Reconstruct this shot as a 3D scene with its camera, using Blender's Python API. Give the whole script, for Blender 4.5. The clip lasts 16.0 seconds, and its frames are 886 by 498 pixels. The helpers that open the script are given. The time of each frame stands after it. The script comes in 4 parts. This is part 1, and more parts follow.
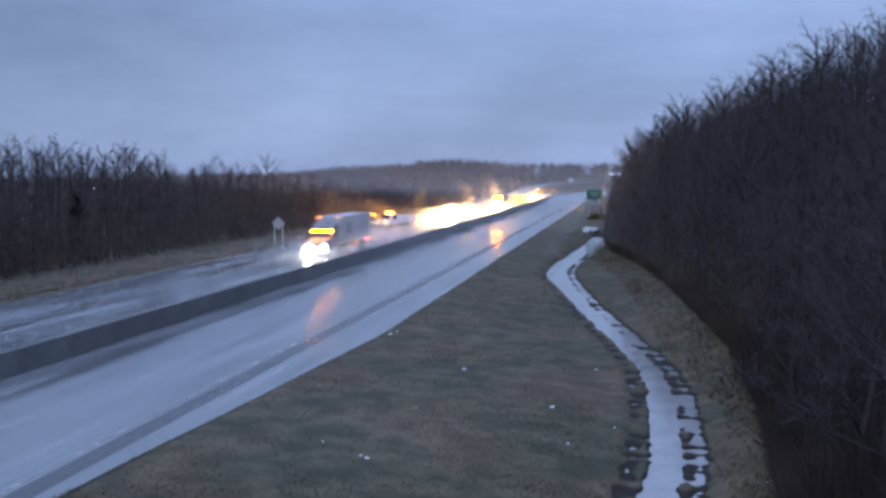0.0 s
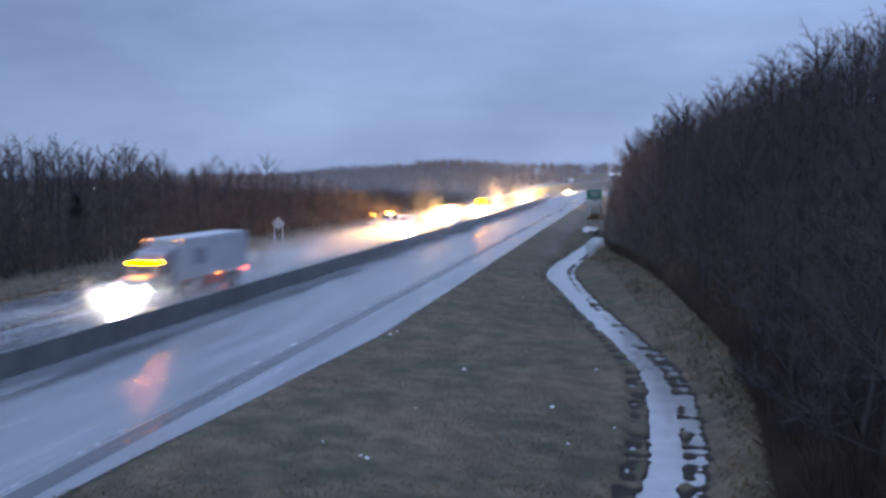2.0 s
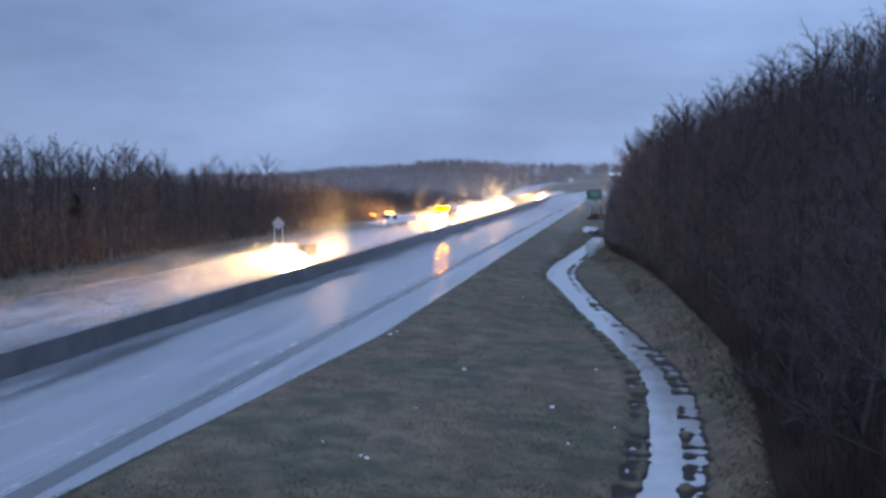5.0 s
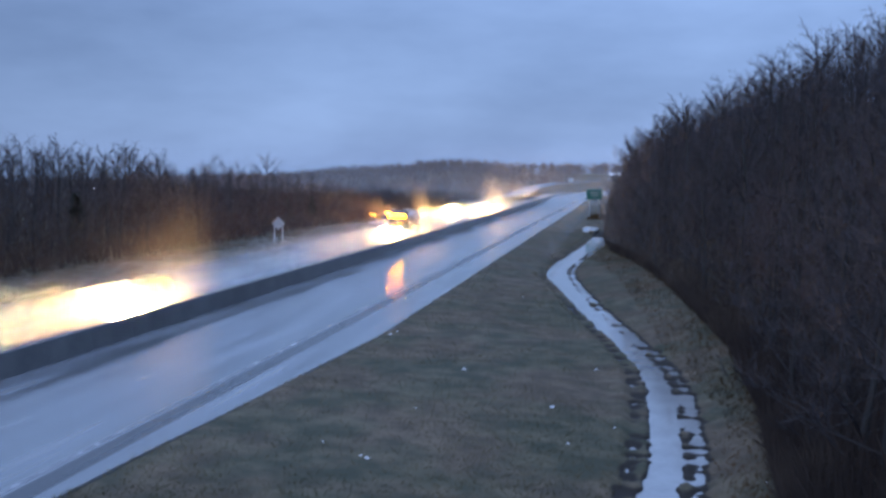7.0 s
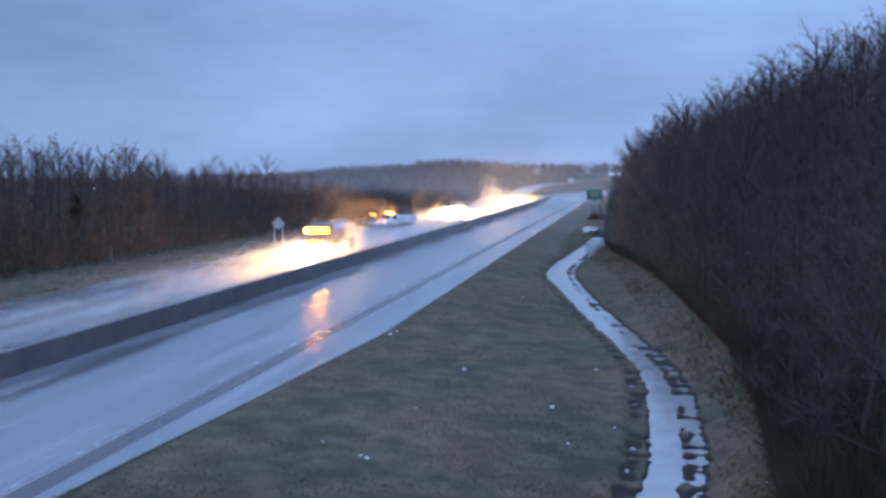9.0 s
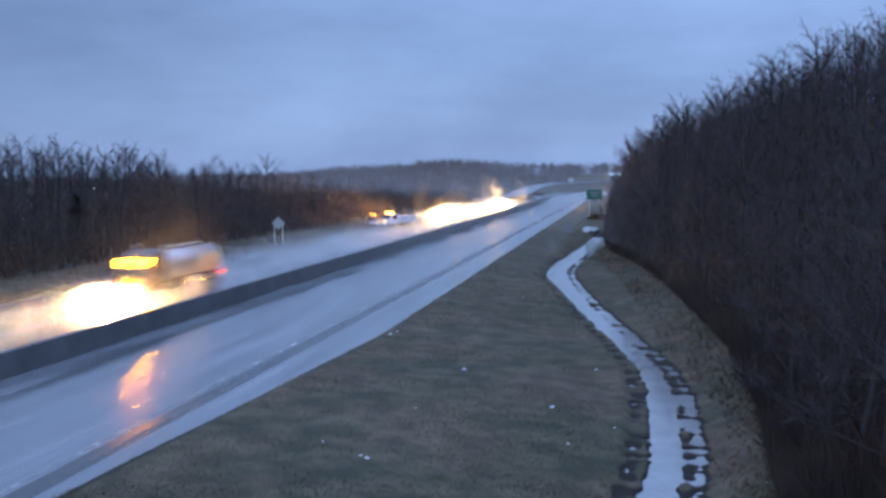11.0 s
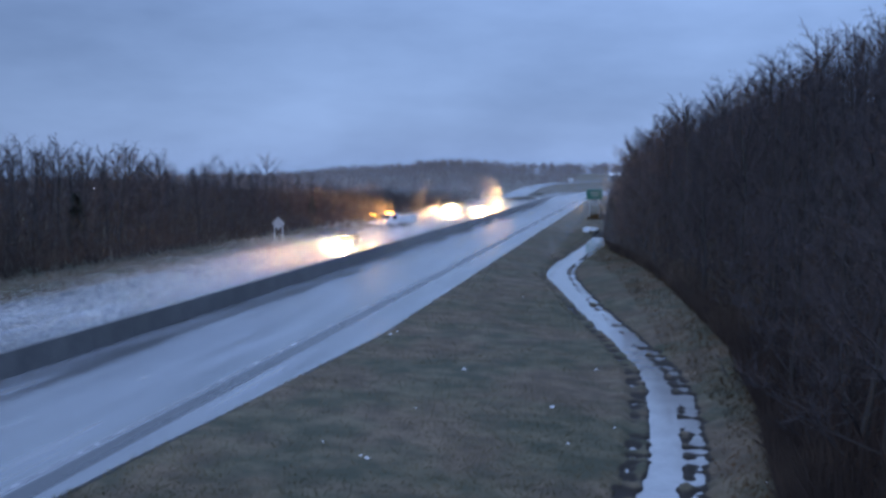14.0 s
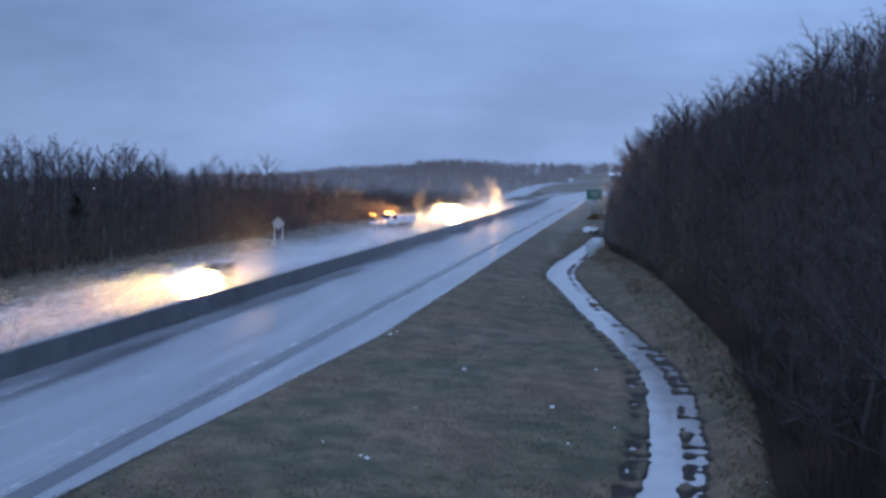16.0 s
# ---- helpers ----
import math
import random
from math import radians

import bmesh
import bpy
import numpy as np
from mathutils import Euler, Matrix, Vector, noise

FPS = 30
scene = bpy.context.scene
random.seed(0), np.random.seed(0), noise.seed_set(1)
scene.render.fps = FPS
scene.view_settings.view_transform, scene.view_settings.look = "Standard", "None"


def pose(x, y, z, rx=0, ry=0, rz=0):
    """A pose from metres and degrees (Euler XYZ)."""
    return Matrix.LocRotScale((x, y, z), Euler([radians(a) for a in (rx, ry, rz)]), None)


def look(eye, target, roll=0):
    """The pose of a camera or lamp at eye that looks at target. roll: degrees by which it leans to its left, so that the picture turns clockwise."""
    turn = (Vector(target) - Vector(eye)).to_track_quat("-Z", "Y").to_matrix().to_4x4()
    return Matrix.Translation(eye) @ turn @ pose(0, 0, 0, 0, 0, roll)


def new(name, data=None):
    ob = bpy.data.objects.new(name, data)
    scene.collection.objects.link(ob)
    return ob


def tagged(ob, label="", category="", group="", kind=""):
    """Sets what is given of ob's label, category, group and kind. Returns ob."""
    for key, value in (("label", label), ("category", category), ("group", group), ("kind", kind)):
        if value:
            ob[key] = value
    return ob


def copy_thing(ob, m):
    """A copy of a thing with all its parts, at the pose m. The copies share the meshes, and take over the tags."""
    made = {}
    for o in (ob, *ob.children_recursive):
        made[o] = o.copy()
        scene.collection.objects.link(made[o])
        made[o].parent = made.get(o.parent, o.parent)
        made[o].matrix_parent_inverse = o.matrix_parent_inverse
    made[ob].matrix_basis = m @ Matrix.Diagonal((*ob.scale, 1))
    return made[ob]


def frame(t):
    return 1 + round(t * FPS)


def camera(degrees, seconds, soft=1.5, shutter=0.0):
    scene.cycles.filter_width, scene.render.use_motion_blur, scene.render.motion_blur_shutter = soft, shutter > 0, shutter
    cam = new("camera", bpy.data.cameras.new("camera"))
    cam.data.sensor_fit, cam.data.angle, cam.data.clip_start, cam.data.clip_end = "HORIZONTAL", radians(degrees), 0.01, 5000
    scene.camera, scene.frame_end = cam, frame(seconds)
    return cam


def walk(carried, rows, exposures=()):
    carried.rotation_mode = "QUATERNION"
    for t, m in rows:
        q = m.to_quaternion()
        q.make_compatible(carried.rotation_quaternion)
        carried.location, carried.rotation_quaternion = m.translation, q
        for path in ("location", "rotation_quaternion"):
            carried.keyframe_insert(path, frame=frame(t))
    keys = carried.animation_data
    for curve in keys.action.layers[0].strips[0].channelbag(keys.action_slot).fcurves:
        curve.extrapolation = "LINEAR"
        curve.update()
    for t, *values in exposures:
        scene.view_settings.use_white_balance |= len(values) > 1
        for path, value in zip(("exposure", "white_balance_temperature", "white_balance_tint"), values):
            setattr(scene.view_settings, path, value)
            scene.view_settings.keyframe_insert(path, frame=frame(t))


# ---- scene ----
cam = camera(48.26, 16.0, soft=3.2, shutter=3.0)
VIEW = pose(0, 0, 8.5, 85.78, 0, 10.4)
walk(cam, [(0.0, VIEW), (16.0, VIEW)], exposures=[(0.0, 0.08, 7250, 14), (4.2, 0.08, 7150, 12), (6.4, 0.05, 6700, 10), (8.0, 0.05, 6500, 10), (9.0, 0.17, 6500, 10), (11.5, 0.03, 6550, 10), (13.0, 0.0, 6500, 10), (16.0, 0.0, 6580, 10)])

# ---- world and sun: rainy dusk under a closed blue overcast ----
world = bpy.data.worlds.new("dusk_sky")
scene.world = world
world.use_nodes = True
wn, wl = world.node_tree.nodes, world.node_tree.links
wn.clear()
w_out = wn.new("ShaderNodeOutputWorld")
sky = wn.new("ShaderNodeTexSky")
sky.sky_type = "NISHITA"
sky.sun_disc = False
sky.sun_elevation, sky.sun_rotation = radians(12), radians(200)
sky_bg = wn.new("ShaderNodeBackground")
sky_bg.inputs["Strength"].default_value = 0.05
wl.new(sky.outputs["Color"], sky_bg.inputs["Color"])
coord = wn.new("ShaderNodeTexCoord")
stretch = wn.new("ShaderNodeMapping")
stretch.inputs["Scale"].default_value = (1.0, 1.0, 3.2)
wl.new(coord.outputs["Generated"], stretch.inputs["Vector"])
cloud = wn.new("ShaderNodeTexNoise")
cloud.inputs["Scale"].default_value = 2.6
cloud.inputs["Detail"].default_value = 6
cloud.inputs["Roughness"].default_value = 0.55
wl.new(stretch.outputs["Vector"], cloud.inputs["Vector"])
cloud_ramp = wn.new("ShaderNodeValToRGB")
cloud_ramp.color_ramp.elements[0].position, cloud_ramp.color_ramp.elements[0].color = 0.3, (0.125, 0.205, 0.41, 1)
cloud_ramp.color_ramp.elements[1].position, cloud_ramp.color_ramp.elements[1].color = 0.7, (0.215, 0.335, 0.62, 1)
wl.new(cloud.outputs["Fac"], cloud_ramp.inputs["Fac"])
cloud_bg = wn.new("ShaderNodeBackground")
wl.new(cloud_ramp.outputs["Color"], cloud_bg.inputs["Color"])
# an overcast dome is about three times as bright overhead as at the horizon
updown = wn.new("ShaderNodeSeparateXYZ")
wl.new(coord.outputs["Generated"], updown.inputs[0])
dome = wn.new("ShaderNodeMapRange")
dome.inputs["From Min"].default_value, dome.inputs["From Max"].default_value = 0.15, 0.95
dome.inputs["To Min"].default_value, dome.inputs["To Max"].default_value = 1.42, 4.4
wl.new(updown.outputs["Z"], dome.inputs["Value"])
# the cloud is thinner to the east
east = wn.new("ShaderNodeMapRange")
east.inputs["From Min"].default_value, east.inputs["From Max"].default_value = -0.6, 0.3
east.inputs["To Min"].default_value, east.inputs["To Max"].default_value = 0.85, 1.26
wl.new(updown.outputs["X"], east.inputs["Value"])
thick = wn.new("ShaderNodeMath")
thick.operation = "MULTIPLY"
wl.new(dome.outputs[0], thick.inputs[0])
wl.new(east.outputs[0], thick.inputs[1])
wl.new(thick.outputs[0], cloud_bg.inputs["Strength"])
both = wn.new("ShaderNodeMixShader")
both.inputs[0].default_value = 0.85
wl.new(sky_bg.outputs[0], both.inputs[1])
wl.new(cloud_bg.outputs[0], both.inputs[2])
wl.new(both.outputs[0], w_out.inputs[0])

sun_data = bpy.data.lights.new("sun", "SUN")
sun_data.energy, sun_data.angle, sun_data.color = 0.6, radians(40), (0.9, 0.94, 1.0)
sun = new("sun", sun_data)
sun.matrix_world = look((0, 0, 60), (20, 55, 0))


# ---- materials ----
def material(name, dark, light, scale=3.0, rough=0.6, bump=0.2, fine=30.0, metal=0.0, rough_var=0.1, ior=1.45, vary=0.0):
    m = bpy.data.materials.new(name)
    m.use_nodes = True
    n, l = m.node_tree.nodes, m.node_tree.links
    b = n["Principled BSDF"]
    b.inputs["Metallic"].default_value = metal
    b.inputs["IOR"].default_value = ior
    tc = n.new("ShaderNodeTexCoord")
    big = n.new("ShaderNodeTexNoise")
    big.inputs["Scale"].default_value = scale
    big.inputs["Detail"].default_value = 5
    small = n.new("ShaderNodeTexNoise")
    small.inputs["Scale"].default_value = fine
    small.inputs["Detail"].default_value = 3
    for t in (big, small):
        l.new(tc.outputs["Object"], t.inputs["Vector"])
    add = n.new("ShaderNodeMath")
    add.operation = "MULTIPLY_ADD"
    l.new(small.outputs["Fac"], add.inputs[0])
    add.inputs[1].default_value = 0.45
    l.new(big.outputs["Fac"], add.inputs[2])
    ramp = n.new("ShaderNodeValToRGB")
    e = ramp.color_ramp.elements
    e[0].position, e[0].color = 0.45, (*dark, 1)
    e[1].position, e[1].color = 1.0, (*light, 1)
    l.new(add.outputs[0], ramp.inputs["Fac"])
    colour = ramp.outputs["Color"]
    if vary:
        info = n.new("ShaderNodeObjectInfo")
        hsv = n.new("ShaderNodeHueSaturation")
        rng = n.new("ShaderNodeMapRange")
        rng.inputs["To Min"].default_value, rng.inputs["To Max"].default_value = 1 - vary, 1 + vary
        l.new(info.outputs["Random"], rng.inputs["Value"])
        l.new(rng.outputs[0], hsv.inputs["Value"])
        l.new(colour, hsv.inputs["Color"])
        colour = hsv.outputs["Color"]
    l.new(colour, b.inputs["Base Color"])
    rr = n.new("ShaderNodeMapRange")
    rr.inputs["To Min"].default_value, rr.inputs["To Max"].default_value = max(0.02, rough - rough_var), min(1, rough + rough_var)
    l.new(big.outputs["Fac"], rr.inputs["Value"])
    l.new(rr.outputs[0], b.inputs["Roughness"])
    if bump:
        bp = n.new("ShaderNodeBump")
        bp.inputs["Strength"].default_value = bump
        bp.inputs["Distance"].default_value = 0.02
        l.new(small.outputs["Fac"], bp.inputs["Height"])
        l.new(bp.outputs[0], b.inputs["Normal"])
    return m


def glow(name, colour, strength):
    m = bpy.data.materials.new(name)
    m.use_nodes = True
    b = m.node_tree.nodes["Principled BSDF"]
    b.inputs["Base Color"].default_value = (*colour, 1)
    b.inputs["Emission Color"].default_value = (*colour, 1)
    b.inputs["Emission Strength"].default_value = strength
    return m


def wet_asphalt(name, dark, light, rough_low, rough_high, ior):
    """Asphalt under a film of rain, smoother where water stands, streaked along the lanes."""
    m = bpy.data.materials.new(name)
    m.use_nodes = True
    n, l = m.node_tree.nodes, m.node_tree.links
    b = n["Principled BSDF"]
    b.inputs["IOR"].default_value = ior
    tc = n.new("ShaderNodeTexCoord")
    mp = n.new("ShaderNodeMapping")
    mp.inputs["Scale"].default_value = (1.0, 0.07, 1.0)
    l.new(tc.outputs["Object"], mp.inputs["Vector"])
    streak = n.new("ShaderNodeTexNoise")
    streak.inputs["Scale"].default_value, streak.inputs["Detail"].default_value = 0.9, 6
    l.new(mp.outputs[0], streak.inputs["Vector"])
    grain = n.new("ShaderNodeTexNoise")
    grain.inputs["Scale"].default_value, grain.inputs["Detail"].default_value = 14, 4
    l.new(tc.outputs["Object"], grain.inputs["Vector"])
    ramp = n.new("ShaderNodeValToRGB")
    e = ramp.color_ramp.elements
    e[0].position, e[0].color = 0.35, (*dark, 1)
    e[1].position, e[1].color = 0.68, (*light, 1)
    l.new(streak.outputs["Fac"], ramp.inputs["Fac"])
    l.new(ramp.outputs[0], b.inputs["Base Color"])
    rr = n.new("ShaderNodeMapRange")
    rr.inputs["From Min"].default_value, rr.inputs["From Max"].default_value = 0.35, 0.65
    rr.inputs["To Min"].default_value, rr.inputs["To Max"].default_value = rough_low, rough_high
    l.new(streak.outputs["Fac"], rr.inputs["Value"])
    l.new(rr.outputs[0], b.inputs["Roughness"])
    mix = n.new("ShaderNodeMath")
    mix.operation = "MULTIPLY_ADD"
    l.new(grain.outputs["Fac"], mix.inputs[0])
    mix.inputs[1].default_value = 0.25
    l.new(streak.outputs["Fac"], mix.inputs[2])
    bp = n.new("ShaderNodeBump")
    # rain and wind ruffle the film of water across the lanes
    across = n.new("ShaderNodeMapping")
    across.inputs["Scale"].default_value = (0.45, 1.6, 1.0)
    l.new(tc.outputs["Object"], across.inputs["Vector"])
    ripple = n.new("ShaderNodeTexNoise")
    ripple.inputs["Scale"].default_value, ripple.inputs["Detail"].default_value = 0.8, 4
    l.new(across.outputs[0], ripple.inputs["Vector"])
    ruffle = n.new("ShaderNodeMath")
    ruffle.operation = "MULTIPLY_ADD"
    ruffle.inputs[1].default_value = 0.9
    l.new(ripple.outputs["Fac"], ruffle.inputs[0])
    l.new(mix.outputs[0], ruffle.inputs[2])
    bp.inputs["Strength"].default_value, bp.inputs["Distance"].default_value = 0.16, 0.02
    l.new(ruffle.outputs[0], bp.inputs["Height"])
    l.new(bp.outputs[0], b.inputs["Normal"])
    return m


def spray_material(name, colour):
    m = bpy.data.materials.new(name)
    m.use_nodes = True
    n, l = m.node_tree.nodes, m.node_tree.links
    n.remove(n["Principled BSDF"])
    d, t, x = n.new("ShaderNodeBsdfDiffuse"), n.new("ShaderNodeBsdfTranslucent"), n.new("ShaderNodeMixShader")
    d.inputs["Color"].default_value = t.inputs["Color"].default_value = (*colour, 1)
    l.new(d.outputs[0], x.inputs[1])
    l.new(t.outputs[0], x.inputs[2])
    l.new(x.outputs[0], n["Material Output"].inputs[0])
    return m


def thin_material(name, dark, light, scale, fine):
    """Twigs, stems and blades too thin to shade singly: light passes and scatters both ways."""
    m = bpy.data.materials.new(name)
    m.use_nodes = True
    n, l = m.node_tree.nodes, m.node_tree.links
    n.remove(n["Principled BSDF"])
    tc = n.new("ShaderNodeTexCoord")
    fields = []
    for k, detail in ((scale, 4), (fine, 3)):
        t = n.new("ShaderNodeTexNoise")
        t.inputs["Scale"].default_value, t.inputs["Detail"].default_value = k, detail
        l.new(tc.outputs["Object"], t.inputs["Vector"])
        fields.append(t)
    add = n.new("ShaderNodeMath")
    add.operation = "MULTIPLY_ADD"
    add.inputs[1].default_value = 0.4
    l.new(fields[1].outputs["Fac"], add.inputs[0])
    l.new(fields[0].outputs["Fac"], add.inputs[2])
    ramp = n.new("ShaderNodeValToRGB")
    e = ramp.color_ramp.elements
    e[0].position, e[0].color, e[1].position, e[1].color = 0.5, (*dark, 1), 0.92, (*light, 1)
    l.new(add.outputs[0], ramp.inputs["Fac"])
    d, t, x = n.new("ShaderNodeBsdfDiffuse"), n.new("ShaderNodeBsdfTranslucent"), n.new("ShaderNodeMixShader")
    for b in (d, t):
        l.new(ramp.outputs[0], b.inputs["Color"])
    l.new(d.outputs[0], x.inputs[1])
    l.new(t.outputs[0], x.inputs[2])
    l.new(x.outputs[0], n["Material Output"].inputs[0])
    return m


M_ROAD = wet_asphalt("wet_asphalt", (0.075, 0.078, 0.085), (0.18, 0.185, 0.195), 0.06, 0.26, 2.5)
M_SHOULDER = wet_asphalt("worn_shoulder_asphalt", (0.035, 0.037, 0.04), (0.07, 0.072, 0.075), 0.2, 0.36, 1.5)
M_PAINT = material("road_paint", (0.10, 0.105, 0.11), (0.30, 0.30, 0.31), 0.8, 0.25, 0.1)
M_CONCRETE = material("wet_concrete", (0.042, 0.043, 0.044), (0.1, 0.098, 0.096), 0.9, 0.5, 0.4, 14.0, vary=0.12)


def turf(name):
    """Winter turf: olive, straw and bare earth in patches of metres and of a hand's width."""
    m = bpy.data.materials.new(name)
    m.use_nodes = True
    n, l = m.node_tree.nodes, m.node_tree.links
    b = n["Principled BSDF"]
    b.inputs["Roughness"].default_value, b.inputs["IOR"].default_value = 0.9, 1.3
    tc = n.new("ShaderNodeTexCoord")
    fields = []
    for scale, detail in ((0.16, 4), (0.75, 6), (22.0, 3)):
        t = n.new("ShaderNodeTexNoise")
        t.inputs["Scale"].default_value, t.inputs["Detail"].default_value, t.inputs["Roughness"].default_value = scale, detail, 0.62
        l.new(tc.outputs["Object"], t.inputs["Vector"])
        fields.append(t)
    ramps = []
    for field, low, high, a, c in ((fields[0], 0.43, 0.57, (0.05, 0.056, 0.032), (0.11, 0.074, 0.05)), (fields[1], 0.4, 0.66, (0.042, 0.04, 0.03), (0.15, 0.118, 0.08))):
        r = n.new("ShaderNodeValToRGB")
        e = r.color_ramp.elements
        e[0].position, e[0].color, e[1].position, e[1].color = low, (*a, 1), high, (*c, 1)
        l.new(field.outputs["Fac"], r.inputs["Fac"])
        ramps.append(r)
    mix = n.new("ShaderNodeMix")
    mix.data_type = "RGBA"
    mix.inputs[0].default_value = 0.58
    l.new(ramps[0].outputs[0], mix.inputs[6])
    l.new(ramps[1].outputs[0], mix.inputs[7])
    grain = n.new("ShaderNodeMapRange")
    grain.inputs["To Min"].default_value, grain.inputs["To Max"].default_value = 0.7, 1.3
    l.new(fields[2].outputs["Fac"], grain.inputs["Value"])
    hsv = n.new("ShaderNodeHueSaturation")
    # bare wet mud down in the ditch
    deep, low = n.new("ShaderNodeSeparateXYZ"), n.new("ShaderNodeMapRange")
    l.new(tc.outputs["Object"], deep.inputs[0])
    low.inputs["From Min"].default_value, low.inputs["From Max"].default_value = -1.02, -1.09
    l.new(deep.outputs["Z"], low.inputs["Value"])
    mud = n.new("ShaderNodeMix")
    mud.data_type = "RGBA"
    mud.inputs[7].default_value = (0.022, 0.018, 0.015, 1)
    l.new(low.outputs[0], mud.inputs[0])
    l.new(mix.outputs[2], mud.inputs[6])
    l.new(mud.outputs[2], hsv.inputs["Color"])
    l.new(grain.outputs[0], hsv.inputs["Value"])
    l.new(hsv.outputs[0], b.inputs["Base Color"])
    bp = n.new("ShaderNodeBump")
    bp.inputs["Strength"].default_value, bp.inputs["Distance"].default_value = 0.35, 0.04
    l.new(fields[1].outputs["Fac"], bp.inputs["Height"])
    l.new(bp.outputs[0], b.inputs["Normal"])
    return m


M_GROUND = turf("winter_turf")
M_GRASS = thin_material("dead_grass", (0.08, 0.08, 0.046), (0.2, 0.162, 0.1), 0.3, 5.0)
M_PALE = thin_material("tall_dry_grass", (0.052, 0.038, 0.022), (0.165, 0.098, 0.052), 0.35, 5.0)
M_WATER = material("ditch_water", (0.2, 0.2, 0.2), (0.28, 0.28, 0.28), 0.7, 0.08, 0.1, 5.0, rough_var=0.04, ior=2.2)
M_BARK = material("wet_bark", (0.02, 0.019, 0.019), (0.045, 0.041, 0.039), 2.0, 0.85, 0.5, 18, vary=0.2)
M_TWIG = thin_material("bare_twigs", (0.056, 0.053, 0.059), (0.118, 0.103, 0.104), 0.12, 2.0)
M_BRUSH = thin_material("brush", (0.035, 0.029, 0.029), (0.11, 0.082, 0.066), 0.1, 1.0)
# lighter than the near twigs: haze over the hills is put into this colour
M_FAR_HAZED = thin_material("far_woods", (0.17, 0.135, 0.13), (0.25, 0.195, 0.18), 0.015, 0.1)
M_CEDAR = material("evergreen", (0.012, 0.018, 0.014), (0.035, 0.045, 0.03), 1.0, 0.8, 0, 8)
M_WHITE = material("white_panel", (0.6, 0.62, 0.64), (0.78, 0.79, 0.8), 0.8, 0.35, 0.03, 12)
# a greyer, mottled white for the box trailer
M_TRAILER = material("road_grimed_white", (0.27, 0.28, 0.30), (0.46, 0.47, 0.49), 0.5, 0.4, 0.03, 6)
M_GREYCAB = material("grey_paint", (0.12, 0.13, 0.15), (0.2, 0.21, 0.23), 1.0, 0.3, 0.0, 12)
M_DARKPAINT = material("dark_paint", (0.015, 0.017, 0.022), (0.035, 0.037, 0.045), 1.0, 0.25, 0.0, 12)
M_RED = material("red_skirt", (0.35, 0.03, 0.03), (0.5, 0.06, 0.05), 1.0, 0.35, 0.0, 12)
M_YELLOW = material("work_yellow", (0.5, 0.33, 0.04), (0.7, 0.48, 0.08), 1.0, 0.4, 0.0, 12)
M_STEEL = material("polished_tank", (0.3, 0.31, 0.33), (0.45, 0.46, 0.48), 0.6, 0.36, 0.02, 6, metal=0.9, rough_var=0.08)
M_GALV = material("galvanised_steel", (0.4, 0.41, 0.42), (0.6, 0.61, 0.62), 2.0, 0.45, 0.05, 20, metal=0.7)
M_RUBBER = material("tyre_rubber", (0.012, 0.012, 0.012), (0.03, 0.03, 0.03), 6.0, 0.75, 0.2, 30)
M_GLASS = material("dark_glass", (0.01, 0.012, 0.015), (0.02, 0.022, 0.026), 0.5, 0.06, 0.0, 5, rough_var=0.03)
M_SIGN = material("sign_green", (0.0, 0.08, 0.06), (0.004, 0.125, 0.09), 0.8, 0.4, 0.0, 8)
M_LITTER = material("litter_white", (0.6, 0.6, 0.62), (0.85, 0.85, 0.86), 8.0, 0.6, 0.1, 20)
M_HEAD = glow("headlight_glow", (1.0, 0.58, 0.25), 120000)
M_BEAM = glow("projector_glow", (1.0, 0.52, 0.19), 6000000)
M_LOWBEAM = glow("low_beam_glow", (1.0, 0.5, 0.17), 2600000)
# headlights of the stopped pickup, overdriven to widen their round glow
M_FLOOD = glow("work_lamp_glow", (1.0, 0.58, 0.25), 600000)
M_TRUCK = glow("truck_headlight_glow", (1.0, 0.58, 0.25), 42000)
M_HEADW = glow("headlight_white", (0.95, 0.97, 0.96), 4000)
M_AMBER = glow("amber_glow", (1.0, 0.25, 0.002), 280)
M_BEACON = glow("beacon_glow", (1.0, 0.34, 0.05), 22)
M_TAIL = glow("tail_glow", (1.0, 0.06, 0.03), 18)
M_LAMP = glow("distant_lamp", (0.95, 0.97, 1.0), 7)
M_WARM = glow("distant_warm_lamp", (1.0, 0.55, 0.2), 9)
M_SPRAY = spray_material("water_spray", (0.8, 0.8, 0.8))


# ---- mesh helpers ----
def part(name, bm, mat, parent, label=""):
    me = bpy.data.meshes.new(name)
    bm.to_mesh(me)
    bm.free()
    me.materials.append(mat)
    ob = new(name, me)
    ob.parent = parent
    if label:
        tagged(ob, label)
    return ob


def share(name, ob, parent, m):
    """Another part on the same mesh."""
    o = new(name, ob.data)
    o.parent = parent
    o.matrix_basis = m
    return o


def box(bm, x0, x1, y0, y1, z0, z1, bevel=0.0):
    r = bmesh.ops.create_cube(bm, size=1)
    for v in r["verts"]:
        v.co = Vector(((x0 + x1) / 2 + v.co.x * (x1 - x0), (y0 + y1) / 2 + v.co.y * (y1 - y0), (z0 + z1) / 2 + v.co.z * (z1 - z0)))
    if bevel:
        es = list({e for v in r["verts"] for e in v.link_edges})
        bmesh.ops.bevel(bm, geom=es, offset=bevel, segments=2, affect="EDGES")
    return bm


